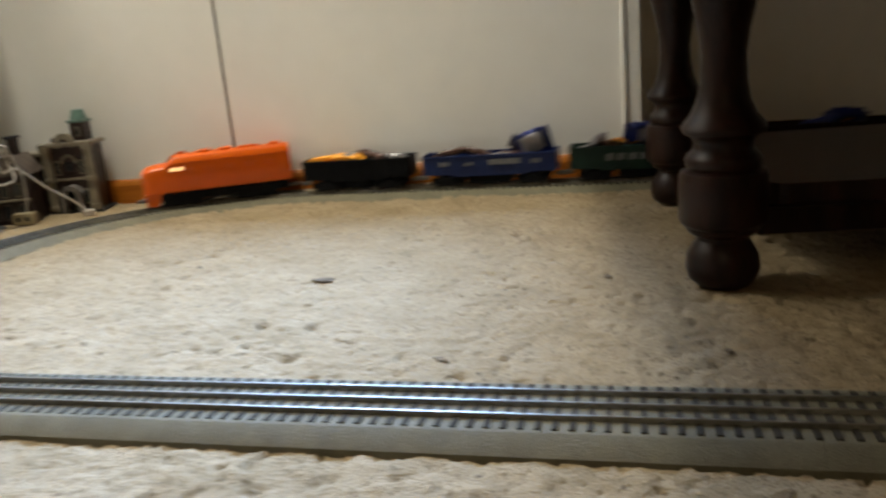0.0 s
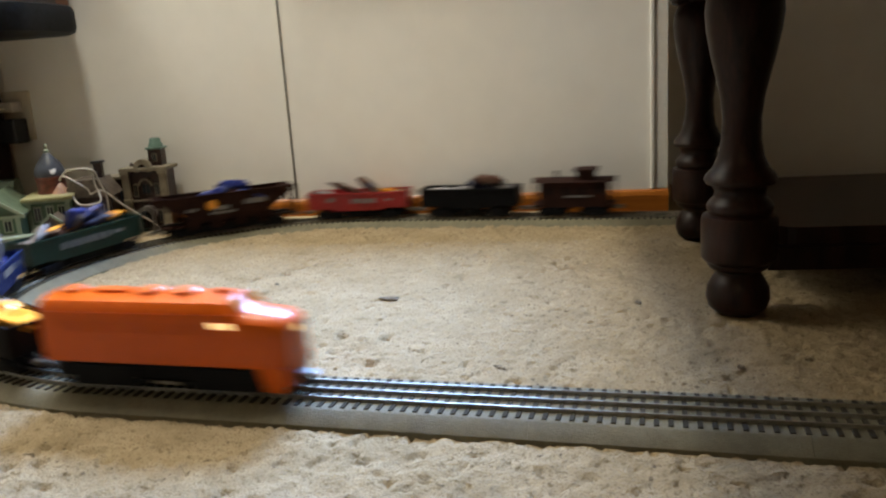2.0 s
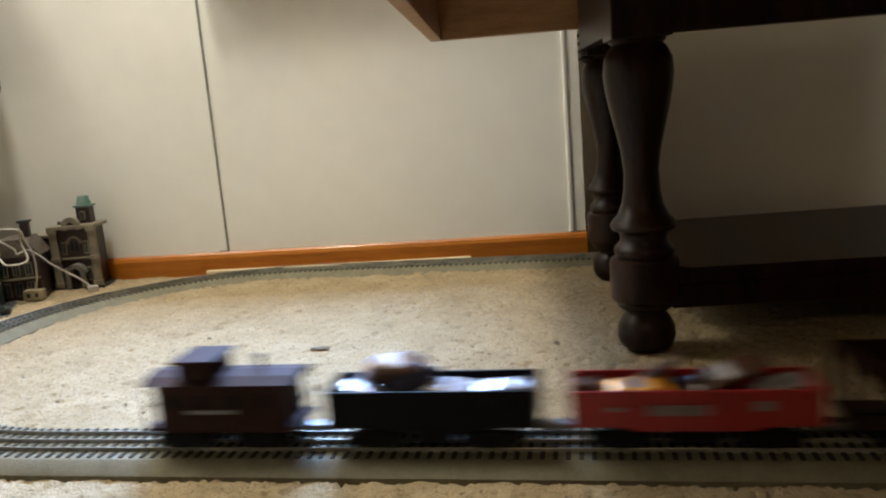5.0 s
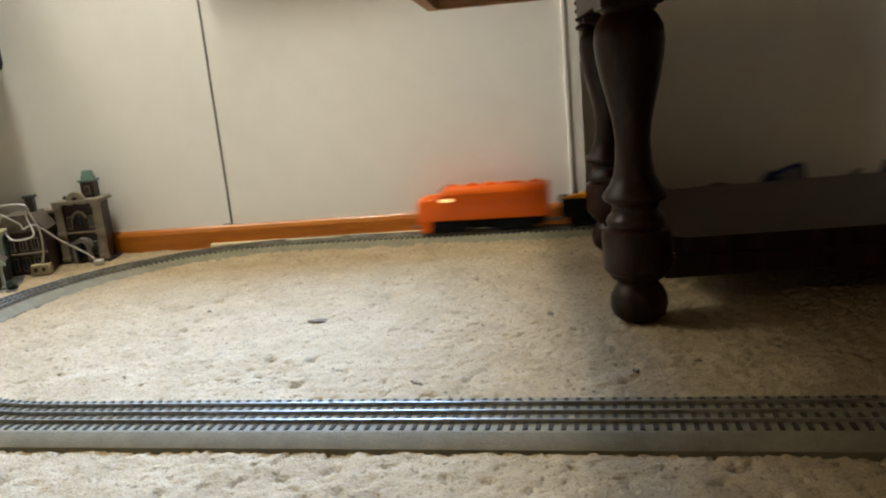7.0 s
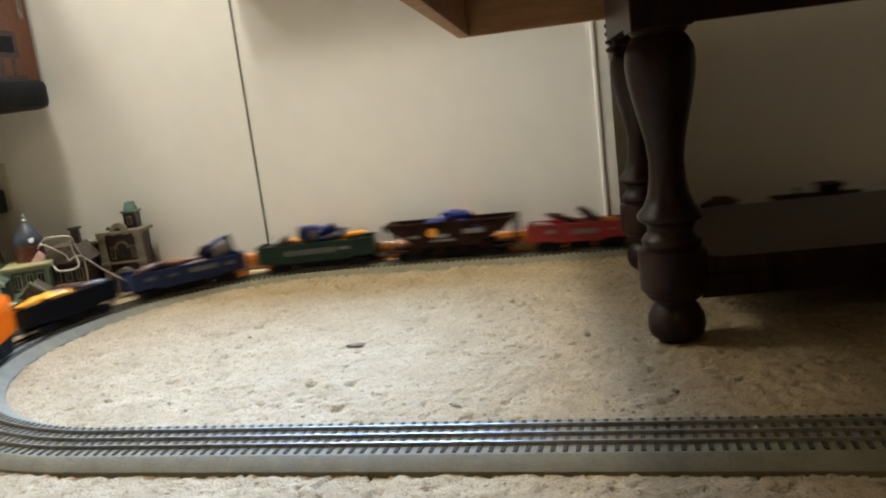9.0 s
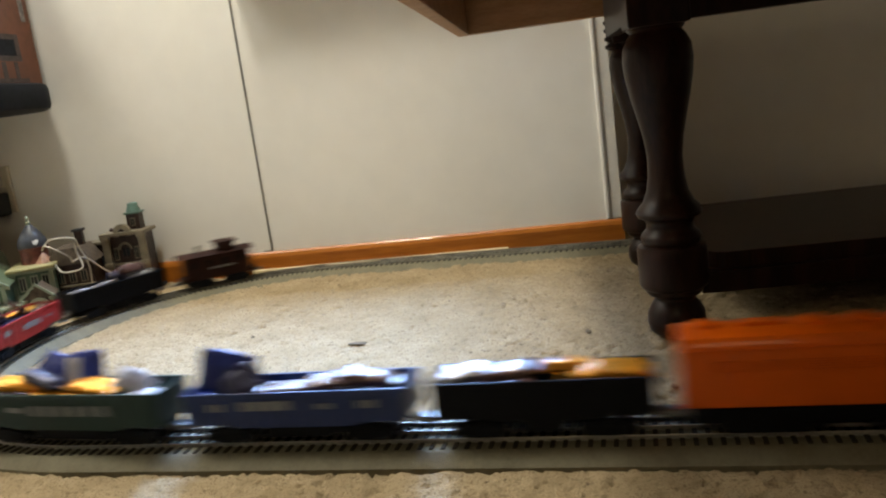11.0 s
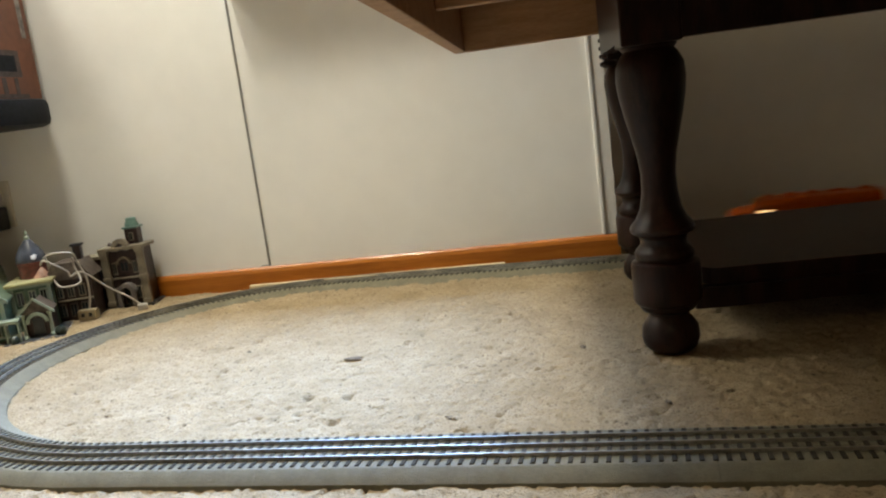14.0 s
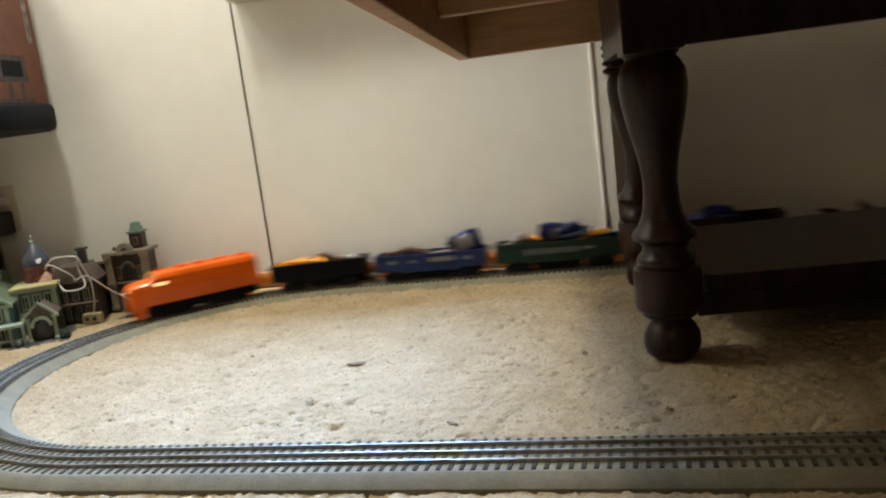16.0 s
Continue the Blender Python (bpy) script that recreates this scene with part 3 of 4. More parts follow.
def victorian_house():
    h = thing("ceramic_victorian_house", pose(-0.866, 0.428, -0.006, 0, 0, 28) @ Matrix.Scale(0.865, 4), "pale green ceramic house with slate blue tower dome and porch", "model house", "ceramic village houses")
    # corner tower
    tower = part("tower", box(-0.05, 0.045, -0.075, 0.05, 0, 0.115, 0.002), M_GREEN, h)
    part("cornice", box(-0.056, 0.051, -0.082, 0.056, 0.115, 0.121, 0.002), M_TRIM, tower)
    part("upper_cornice", box(-0.060, 0.055, -0.086, 0.060, 0.1212, 0.130, 0.003), M_YELLOW, tower, "pale yellow cornice")
    part("belt", box(-0.053, 0.048, -0.080, -0.0752, 0.056, 0.064, 0.001), M_TRIM, tower)
    for x in (-0.046, 0.041):
        part("pilaster", box(x - 0.005, x + 0.005, -0.079, -0.0752, 0, 0.115, 0.0008), M_TRIM, tower)
    part("drum", lathe([(0.034, 0.130), (0.034, 0.165), (0.037, 0.168), (0.037, 0.172)], 20), M_REDBRICK, h, "dark red brick drum", smooth=True)
    dome = part("dome", lathe([(0.036, 0.1722), (0.037, 0.180), (0.033, 0.193), (0.024, 0.209), (0.013, 0.222), (0.007, 0.230)], 20), M_DOME, h, "slate blue dome", smooth=True)
    bm = bmesh.new()
    bmesh.ops.create_icosphere(bm, subdivisions=2, radius=1.0)
    for v in bm.verts:
        v.co *= 1 + 0.6 * noise.noise(v.co * 1.6)
    bmesh.ops.transform(bm, matrix=pose(0.012, -0.031, 0.186, -24, 20, 0) @ Matrix.Diagonal((0.010, 0.003, 0.007, 1)), verts=bm.verts)
    part("snow_patch", bm, M_SNOW, dome, "white glazed snow patch", smooth=True)
    part("finial", lathe([(0.006, 0.230), (0.007, 0.236), (0.003, 0.240), (0.0045, 0.246), (0.001, 0.254)], 10), M_TRIM, h, smooth=True)
    for x in (-0.028, 0.0, 0.026):
        window(h, x, -0.0750, 0.070, 0.018, 0.038, M_TRIM)
    # two-storey wing with a front gable
    part("wing", box(-0.165, -0.052, -0.150, 0.03, 0, 0.102, 0.002), M_GREEN, h)
    bm = bmesh.new()
    prism(bm, [(-0.168, 0.102), (-0.049, 0.102), (-0.1085, 0.146)], -0.148, 0.035)
    part("wing_gable", bm, M_GREEN, h)
    part("wing_roof", gable(-0.176, -0.041, 0.099, 0.149, -0.160, 0.04, 0.005), M_ROOFGREEN, h, "dull green roof")
    part("barge_board", gable(-0.178, -0.039, 0.096, 0.147, -0.166, -0.1602, 0.009), M_TRIM, h, "pale mint barge board")
    part("wing_belt", box(-0.169, -0.048, -0.156, -0.1502, 0.052, 0.060, 0.001), M_TRIM, h)
    part("wing_cornice", box(-0.169, -0.048, -0.155, -0.1502, 0.096, 0.104, 0.001), M_TRIM, h)
    for x in (-0.160, -0.057):
        part("pilaster", box(x - 0.005, x + 0.005, -0.155, -0.1502, 0.0, 0.096, 0.0008), M_TRIM, h)
    for x in (-0.138, -0.1085, -0.079):
        window(h, x, -0.1500, 0.064, 0.020, 0.030, M_TRIM)
        window(h, x, -0.1500, 0.014, 0.020, 0.034, M_TRIM)
    window(h, -0.1085, -0.1480, 0.112, 0.016, 0.020, M_TRIM)
    # veranda before the wing, gabled porch before the tower
    veranda = thing_part("veranda", h)
    part("veranda_roof", box(-0.168, -0.020, -0.192, -0.1565, 0.050, 0.058, 0.002), M_TRIM, veranda, "pale mint veranda roof")
    for i in range(6):
        part("post", box(-0.166 + 0.028 * i, -0.161 + 0.028 * i, -0.189, -0.184, 0.004, 0.050), M_TRIM, veranda)
    part("railing", box(-0.166, -0.022, -0.188, -0.186, 0.018, 0.022), M_TRIM, veranda)
    porch = thing_part("porch", h)
    bm = bmesh.new()
    prism(bm, [(-0.018, 0.062), (0.052, 0.062), (0.017, 0.094)], -0.172, -0.080)
    part("porch_gable", bm, M_ROOFGREY, porch, "dark brown porch gable")
    part("porch_edge", gable(-0.026, 0.060, 0.058, 0.096, -0.178, -0.1722, 0.007), M_TRIM, porch, "pale mint gable edge")
    part("porch_arch", arch_ring(0.017, 0.040, 0.018, 0.026, -0.177, -0.170), M_TRIM, porch)
    for x in (-0.013, 0.047):
        part("column", lathe([(0.007, 0), (0.007, 0.005), (0.0045, 0.008), (0.004, 0.050), (0.007, 0.055), (0.007, 0.060)], 12, None, Matrix.Translation((x, -0.171, 0.004))), M_TRIM, porch, smooth=True)
    part("porch_wall", box(-0.014, 0.048, -0.160, -0.081, 0.004, 0.061), M_BRICK, porch)
    part("door", box(0.004, 0.030, -0.1625, -0.1602, 0.006, 0.050), M_PANE, porch)
    part("base", box(-0.185, 0.075, -0.205, 0.06, -0.004, 0.0038, 0.002), M_SNOWBASE, h)
    for x, y, r in ((0.066, -0.185, 0.013), (-0.035, -0.196, 0.010)):
        bm = bmesh.new()
        bmesh.ops.create_icosphere(bm, subdivisions=2, radius=1.0)
        for v in bm.verts:
            v.co *= 1 + 0.35 * noise.noise(v.co * 3 + Vector((x * 90, 0, 0)))
        bmesh.ops.transform(bm, matrix=Matrix.Translation((x, y, r * 0.9)) @ Matrix.Diagonal((r, r, r * 1.1, 1)), verts=bm.verts)
        part("shrub", bm, M_SHRUB, h, "dark glazed shrub", smooth=True)


victorian_house()


def long_house():
    h = thing("ceramic_long_house", pose(-1.055, 0.415, -0.006, 0, 0, 24) @ HS, "dark ceramic house with dull green roof and white framed windows", "model house")
    part("body", box(-0.085, 0.085, -0.04, 0.05, 0, 0.10, 0.002), M_BRICK, h)
    bm = bmesh.new()
    prism(bm, [(-0.052, 0.10), (0.052, 0.10), (0.020, 0.150), (-0.020, 0.150)], -0.095, 0.095, pose(0, 0.005, 0, 0, 0, 90))
    part("roof", bm, M_ROOFGREEN, h, "dull green roof")
    part("chimney", box(0.03, 0.05, -0.01, 0.01, 0.150, 0.180, 0.001), M_BRICK, h)
    part("eave", box(-0.096, 0.096, -0.0500, -0.0402, 0.096, 0.1005, 0.001), M_CREAM, h)
    bm = bmesh.new()
    bmesh.ops.create_icosphere(bm, subdivisions=2, radius=1.0)
    for v in bm.verts:
        v.co *= 1 + 0.6 * noise.noise(v.co * 1.7 + Vector((3, 1, 0)))
    bmesh.ops.transform(bm, matrix=pose(-0.02, -0.032, 0.126, 58, 0, 30) @ Matrix.Diagonal((0.014, 0.007, 0.002, 1)), verts=bm.verts)
    part("snow_patch", bm, M_SNOW, h, "white glazed snow patch", smooth=True)
    for x in (-0.06, -0.02, 0.02, 0.06):
        window(h, x, -0.0398, 0.050, 0.018, 0.038, M_SNOW)


long_house()

# cord with outlet block lying among the houses
M_BLOCK = mat("yellowed_plastic", (0.36, 0.30, 0.18), 0.45, var=0.1)
light_cord = thing("extension_cord", Matrix.Translation((-0.752, 0.430, 0)) @ HS @ Matrix.Translation((0.815, -0.432, 0)), "white looped extension cord with an ivory outlet block on carpet", "cord")
part("cord", tube(spline([(-0.891, 0.405, 0.150), (-0.856, 0.39, 0.168), (-0.806, 0.40, 0.166), (-0.805, 0.415, 0.142), (-0.80, 0.43, 0.10), (-0.805, 0.435, 0.05), (-0.815, 0.435, 0.014)]), 0.0024), M_CORD, light_cord, smooth=True)
part("cord", tube(spline([(-0.891, 0.40, 0.145), (-0.866, 0.385, 0.155), (-0.826, 0.40, 0.125), (-0.825, 0.41, 0.110), (-0.80, 0.42, 0.115), (-0.77, 0.455, 0.07), (-0.735, 0.485, 0.032), (-0.715, 0.497, 0.008)]), 0.0024), M_CORD, light_cord, smooth=True)
part("cord", tube(spline([(-0.866, 0.40, 0.11), (-0.836, 0.385, 0.09), (-0.796, 0.40, 0.095), (-0.81, 0.41, 0.13), (-0.806, 0.40, 0.155)]), 0.0024), M_CORD, light_cord, smooth=True)
blk = part("outlet_block", box(-0.022, 0.022, -0.012, 0.012, -0.008, 0.016, 0.003), M_BLOCK, light_cord, "yellowed ivory outlet block")
blk.matrix_basis = pose(-0.815, 0.432, 0.006, 0, 0, 12)
for x in (-0.009, 0.009):
    part("slot", box(x - 0.004, x + 0.004, -0.0128, -0.0118, 0.0, 0.009), M_BLACK, blk)
plug = part("plug_end", box(-0.012, 0.012, -0.008, 0.008, 0, 0.014, 0.003), M_CORD, light_cord)
plug.matrix_basis = pose(-0.712, 0.498, -0.004, 0, 0, 30)

# lint on the carpet
for x, y, a, b in ((0.0, 0.0, 0.016, 0.006), (0.353, -0.019, 0.007, 0.004), (0.196, -0.258, 0.004, 0.008), (0.45, -0.245, 0.005, 0.003), (-0.208, 0.076, 0.006, 0.003)):
    bm = bmesh.new()
    bmesh.ops.create_icosphere(bm, subdivisions=2, radius=1.0)
    for v in bm.verts:
        v.co = v.co * (1 + 0.5 * noise.noise(v.co * 2 + Vector((x * 50, y * 50, 0))))
    bmesh.ops.transform(bm, matrix=pose(x, y, -0.002, 0, 0, x * 300) @ Matrix.Diagonal((a, b, 0.0022, 1)), verts=bm.verts)
    tagged(part("lint", bm, M_PIT, None, smooth=True), "small dark speck of lint on carpet", "lint", "specks on the carpet")

# ---- train ----
M_ORANGE = mat("orange_plastic", (0.66, 0.105, 0.0015), 0.4, var=0.04, scale=20, spec=0.12, coat=0.3)
M_ORANGE.node_tree.nodes["Principled BSDF"].inputs["Coat Roughness"].default_value = 0.11
M_GBLACK = mat("black_car_plastic", (0.0045, 0.005, 0.0065), 0.6, var=0.2, scale=30, spec=0.1)
M_GBLUE = mat("blue_car_plastic", (0.008, 0.021, 0.095), 0.45, var=0.12, scale=30, spec=0.3)
M_GGREEN = mat("green_car_plastic", (0.004, 0.026, 0.017), 0.45, var=0.15, scale=30, spec=0.3)
M_GRED = mat("red_car_plastic", (0.30, 0.011, 0.012), 0.42, var=0.1, scale=30)
M_GBROWN = mat("brown_car_plastic", (0.028, 0.011, 0.008), 0.65, var=0.2, scale=30, spec=0.1)
M_STEEL = mat("worn_steel", (0.20, 0.195, 0.185), 0.42, 1.0, var=0.15, scale=50)
M_WHEEL = mat("blackened_wheel", (0.03, 0.03, 0.032), 0.4, 0.8, var=0.2, scale=50)
M_LETTER = mat("worn_white_lettering", (0.17, 0.17, 0.165), 0.5, var=0.08, scale=60)
M_GLASS = mat("amber_windshield", (0.40, 0.16, 0.04), 0.15, var=0.08, scale=60)
M_LIT = mat("lit_cab_glass", (0.8, 0.55, 0.25), 0.3)
M_LIT.node_tree.nodes["Principled BSDF"].inputs["Emission Color"].default_value = (1.0, 0.62, 0.25, 1)
M_LIT.node_tree.nodes["Principled BSDF"].inputs["Emission Strength"].default_value = 1.8
M_GOLD = mat("gold_wrapper", (0.85, 0.36, 0.025), 0.3, 0.25, var=0.15, scale=60, bump=0.4, bump_scale=150)
M_SILVER = mat("silver_wrapper", (0.40, 0.39, 0.41), 0.25, 0.6, var=0.15, scale=60, bump=0.5, bump_scale=150)
M_WBLUE = mat("blue_wrapper", (0.012, 0.026, 0.17), 0.34, 0.1, var=0.2, scale=60, bump=0.4, bump_scale=150)
M_WWHITE = mat("white_wrapper", (0.28, 0.265, 0.27), 0.35, var=0.1, scale=60, bump=0.4, bump_scale=150)
M_WBROWN = mat("brown_wrapper", (0.085, 0.038, 0.024), 0.3, 0.1, var=0.25, scale=60, bump=0.4, bump_scale=150)
M_WDARK = mat("dark_navy_wrapper", (0.018, 0.018, 0.05), 0.42, 0.1, var=0.25, scale=60, bump=0.4, bump_scale=150)

TRAIN = []
CAND = []


def truck(car, x, wb=0.034, steel=True):
    t = thing_part("truck", car)
    t.location = (x, 0, 0)
    for s in (-1, 1):
        bm = bmesh.new()
        add_box(bm, -wb / 2 - 0.014, wb / 2 + 0.014, s * 0.0235 - 0.0022, s * 0.0235 + 0.0022, 0.006, 0.017, 0.001)
        add_box(bm, -0.010, 0.010, s * 0.0262 - 0.002, s * 0.0262 + 0.002, 0.003, 0.020, 0.001)
        for w in (-wb / 2, wb / 2):
            add_box(bm, w - 0.005, w + 0.005, s * 0.0262 - 0.002, s * 0.0262 + 0.0015, 0.006, 0.015, 0.0012)
        part("side_frame", bm, M_GBLACK, t)
    for w in (-wb / 2, wb / 2):
        bm = lathe([(0.0015, -0.022), (0.0015, -0.0205), (0.0105, -0.0203), (0.0105, -0.0190), (0.0088, -0.0186), (0.0088, -0.0155), (0.002, -0.0150),
                    (0.002, 0.0150), (0.0088, 0.0155), (0.0088, 0.0186), (0.0105, 0.0190), (0.0105, 0.0203), (0.0015, 0.0205), (0.0015, 0.022)], 20, None, pose(w, 0, 0.0092, 90))
        part("wheelset", bm, M_WHEEL, t, smooth=True)
    part("bolster", box(-0.008, 0.008, -0.022, 0.022, 0.012, 0.0215, 0.001), M_GBLACK, t)
    return t


def coupler(car, x, s):
    bm = bmesh.new()
    add_box(bm, min(x, x + s * 0.022), max(x, x + s * 0.022), -0.003, 0.003, 0.012, 0.017, 0.001)
    add_box(bm, x + s * 0.011 - 0.008, x + s * 0.011 + 0.008, -0.008, 0.008, 0.0118, 0.0185, 0.002)
    part("coupler", bm, M_STEEL, car, "worn steel coupler")


def car_base(name, label, front, rear, inset, category="model railcar"):
    car = thing(name, Matrix(), label, category)
    half = (rear - front) / 2
    trucks = [truck(car, half - inset), truck(car, -half + inset)]
    coupler(car, half - 0.005, 1), coupler(car, -half + 0.005, -1)
    TRAIN.append((car, front + inset, rear - inset, trucks))
    return car, half


def side_shell(bm, half, w, z0, zend, z1, n=12, th=0.002):
    """One open gondola: two sides with a deeper belly, ends and a floor."""
    for s in (-1, 1):
        y0, y1 = (w - th, w) if s > 0 else (-w, -w + th)
        q = half - 0.060
        poly = [(-half, zend), (-half, z1), (half, z1), (half, zend), (q + 0.012, zend), (q, z0), (-q, z0), (-q - 0.012, zend)]
        prism(bm, poly, y0, y1)
        add_box(bm, -half, half, s * w - 0.0016, s * w + 0.0016, z1 - 0.0035, z1 + 0.0012, 0.0006)
        for i in range(n + 1):
            x = -half + 0.003 + (2 * half - 0.006) * i / n
            zz = z0 if abs(x) < q else zend
            add_box(bm, x - 0.0012, x + 0.0012, s * w - 0.0005 if s > 0 else -w - 0.0016, w + 0.0016 if s > 0 else -w + 0.0005, zz + 0.001, z1 - 0.003)
    for x in (-half, half - th):
        add_box(bm, x, x + th, -w + th, w - th, zend, z1 + 0.002)
    return bm


def bars(parent, x, z, y, widths, h, gap=0.003, m=None):
    """Lettering too small to read, as plain bars on one side."""
    for wd in widths:
        part("lettering", box(x, x + wd, y - 0.0004, y + 0.0004, z, z + h), m or M_LETTER, parent)
        x += wd + gap


def gondola(name, label, front, rear, m, z0=0.020, zend=0.024, z1=0.060, w=0.029, n=12, letter=()):
    car, half = car_base(name, label, front, rear, 0.046)
    body = part("body", side_shell(bmesh.new(), half, w, z0, zend, z1, n), m, car)
    part("floor_pan", box(-half + 0.0022, half - 0.0022, -w + 0.0022, w - 0.0022, zend + 0.001, zend + 0.004), M_GBLACK, car)
    part("underframe", box(-half + 0.012, half - 0.012, -0.010, 0.010, zend - 0.005, zend + 0.0008, 0.001), M_GBLACK, car)
    part("belly", box(-half + 0.084, half - 0.084, -0.023, 0.023, 0.006, zend - 0.0052, 0.001), M_GBLACK, car)
    for x, z, widths, h in letter:
        for s in (-1, 1):
            bars(body, x, z, s * (w + 0.0018), widths, h)
    return car, half


def locomotive():
    f, r = 0.014, 0.295
    car, half = car_base("toy_locomotive", "bright orange plastic toy diesel locomotive with black trucks", f, r, 0.070, "locomotive")
    w = 0.031
    prof = [(-w, 0.031), (-w, 0.084), (-w * 0.96, 0.092), (-w * 0.80, 0.0985), (-w * 0.45, 0.1025), (0, 0.1035), (w * 0.45, 0.1025), (w * 0.80, 0.0985), (w * 0.96, 0.092), (w, 0.084), (w, 0.031)]
    bm = bmesh.new()
    secs = []
    zb = 0.031
    def ring(x, kz, kw):
        return [bm.verts.new((x, y * kw, zb + (z - zb) * kz)) for y, z in prof]
    for x, kz, kw in ((-half, 0.985, 0.99), (-half + 0.003, 1.0, 1.0), (half - 0.072, 1.0, 1.0), (half - 0.062, 0.985, 1.0), (half - 0.046, 0.80, 1.0), (half - 0.042, 0.775, 1.0), (half - 0.020, 0.755, 0.985), (half - 0.008, 0.70, 0.90), (half - 0.001, 0.60, 0.72), (half, 0.2, 0.62), (half, 0.0, 0.60)):
        secs.append(ring(x, kz, kw))
    k = len(prof)
    for a, b in zip(secs, secs[1:]):
        for j in range(k - 1):
            bm.faces.new((a[j], a[j + 1], b[j + 1], b[j]))
        bm.faces.new((a[k - 1], a[0], b[0], b[k - 1]))
    bm.faces.new(secs[0])
    part("body", bm, M_ORANGE, car, "orange streamlined body shell", smooth=True, angle=30)
    # pilot skirt that comes down at the nose
    bm = bmesh.new()
    for s in (-1, 1):
        poly = [(half - 0.034, 0.0315), (half - 0.026, 0.005), (half - 0.007, 0.005), (half - 0.002, 0.0315)]
        prism(bm, poly, s * 0.0195, s * 0.0300)
    add_box(bm, half - 0.012, half - 0.003, -0.0195, 0.0195, 0.006, 0.0312, 0.001)
    part("pilot", bm, M_ORANGE, car)
    # roof details
    for x, rad in ((-0.115, 0.012), (-0.02, 0.014), (0.02, 0.014)):
        part("roof_fan", lathe([(rad, 0.102), (rad, 0.106), (rad * 0.8, 0.1075)], 18, None, Matrix.Translation((x, 0, 0))), M_ORANGE, car, smooth=True)
    part("roof_vent", box(-0.085, -0.045, -0.008, 0.008, 0.101, 0.1065, 0.002), M_ORANGE, car)
    part("horn", box(half - 0.085, half - 0.070, -0.004, 0.004, 0.1025, 0.1075, 0.001), M_ORANGE, car)
    part("sill_line", box(-half + 0.004, half - 0.05, -w - 0.0006, w + 0.0006, 0.0865, 0.088), M_ORANGE, car)
    for s in (-1, 1):
        for x0, x1 in ((half - 0.066, half - 0.055), (half - 0.080, half - 0.069)):
            part("cab_window", box(x0, x1, min(s * (w - 0.001), s * (w + 0.0007)), max(s * (w - 0.001), s * (w + 0.0007)), 0.0725, 0.0795, 0.0008), M_LIT, car, "lit cab side window")
        bm = box(-0.009, 0.009, -0.010, 0.010, -0.0006, 0.0006, 0.0005, pose(half - 0.0535, s * 0.0125, 0.0950, 0, 49, 0))
        part("windshield", bm, M_GLASS, car, "amber windshield")
        for i in range(5):
            x = -half + 0.03 + i * 0.038
            bm = bmesh.new()
            for j in range(5):
                y = s * w
                add_box(bm, x, x + 0.022, min(y, y + s * 0.0008), max(y, y + s * 0.0008), 0.066 + j * 0.0024, 0.0672 + j * 0.0024)
            part("side_grille", bm, M_ORANGE, car)
    hl = part("headlight", lathe([(0.0055, 0), (0.0055, 0.004), (0.0035, 0.006)], 16, None, pose(half - 0.006, 0, 0.066, 0, 75, 0)), M_LIT, car, "lit round headlight", smooth=True)
    part("chassis", box(-half + 0.006, half - 0.036, -0.0255, 0.0255, 0.012, 0.0307, 0.002), M_GBLACK, car)
    part("fuel_tank", box(-0.032, 0.030, -0.027, 0.027, 0.006, 0.0118, 0.003), M_GBLACK, car)
    for s in (-1, 1):
        part("tank_plate", box(-0.012, 0.014, min(s * 0.0272, s * 0.0278), max(s * 0.0272, s * 0.0278), 0.0076, 0.011), M_STEEL, car)
        for x in (half - 0.070, -half + 0.070):
            part("truck_skirt", box(x - 0.040, x + 0.040, min(s * 0.0275, s * 0.0300), max(s * 0.0275, s * 0.0300), 0.004, 0.0285, 0.002), M_GBLACK, car)
    for ob in car.children:
        if ob.type == "MESH":
            ob.data.transform(Matrix.Diagonal((1, 1, 0.955, 1)))
    return car


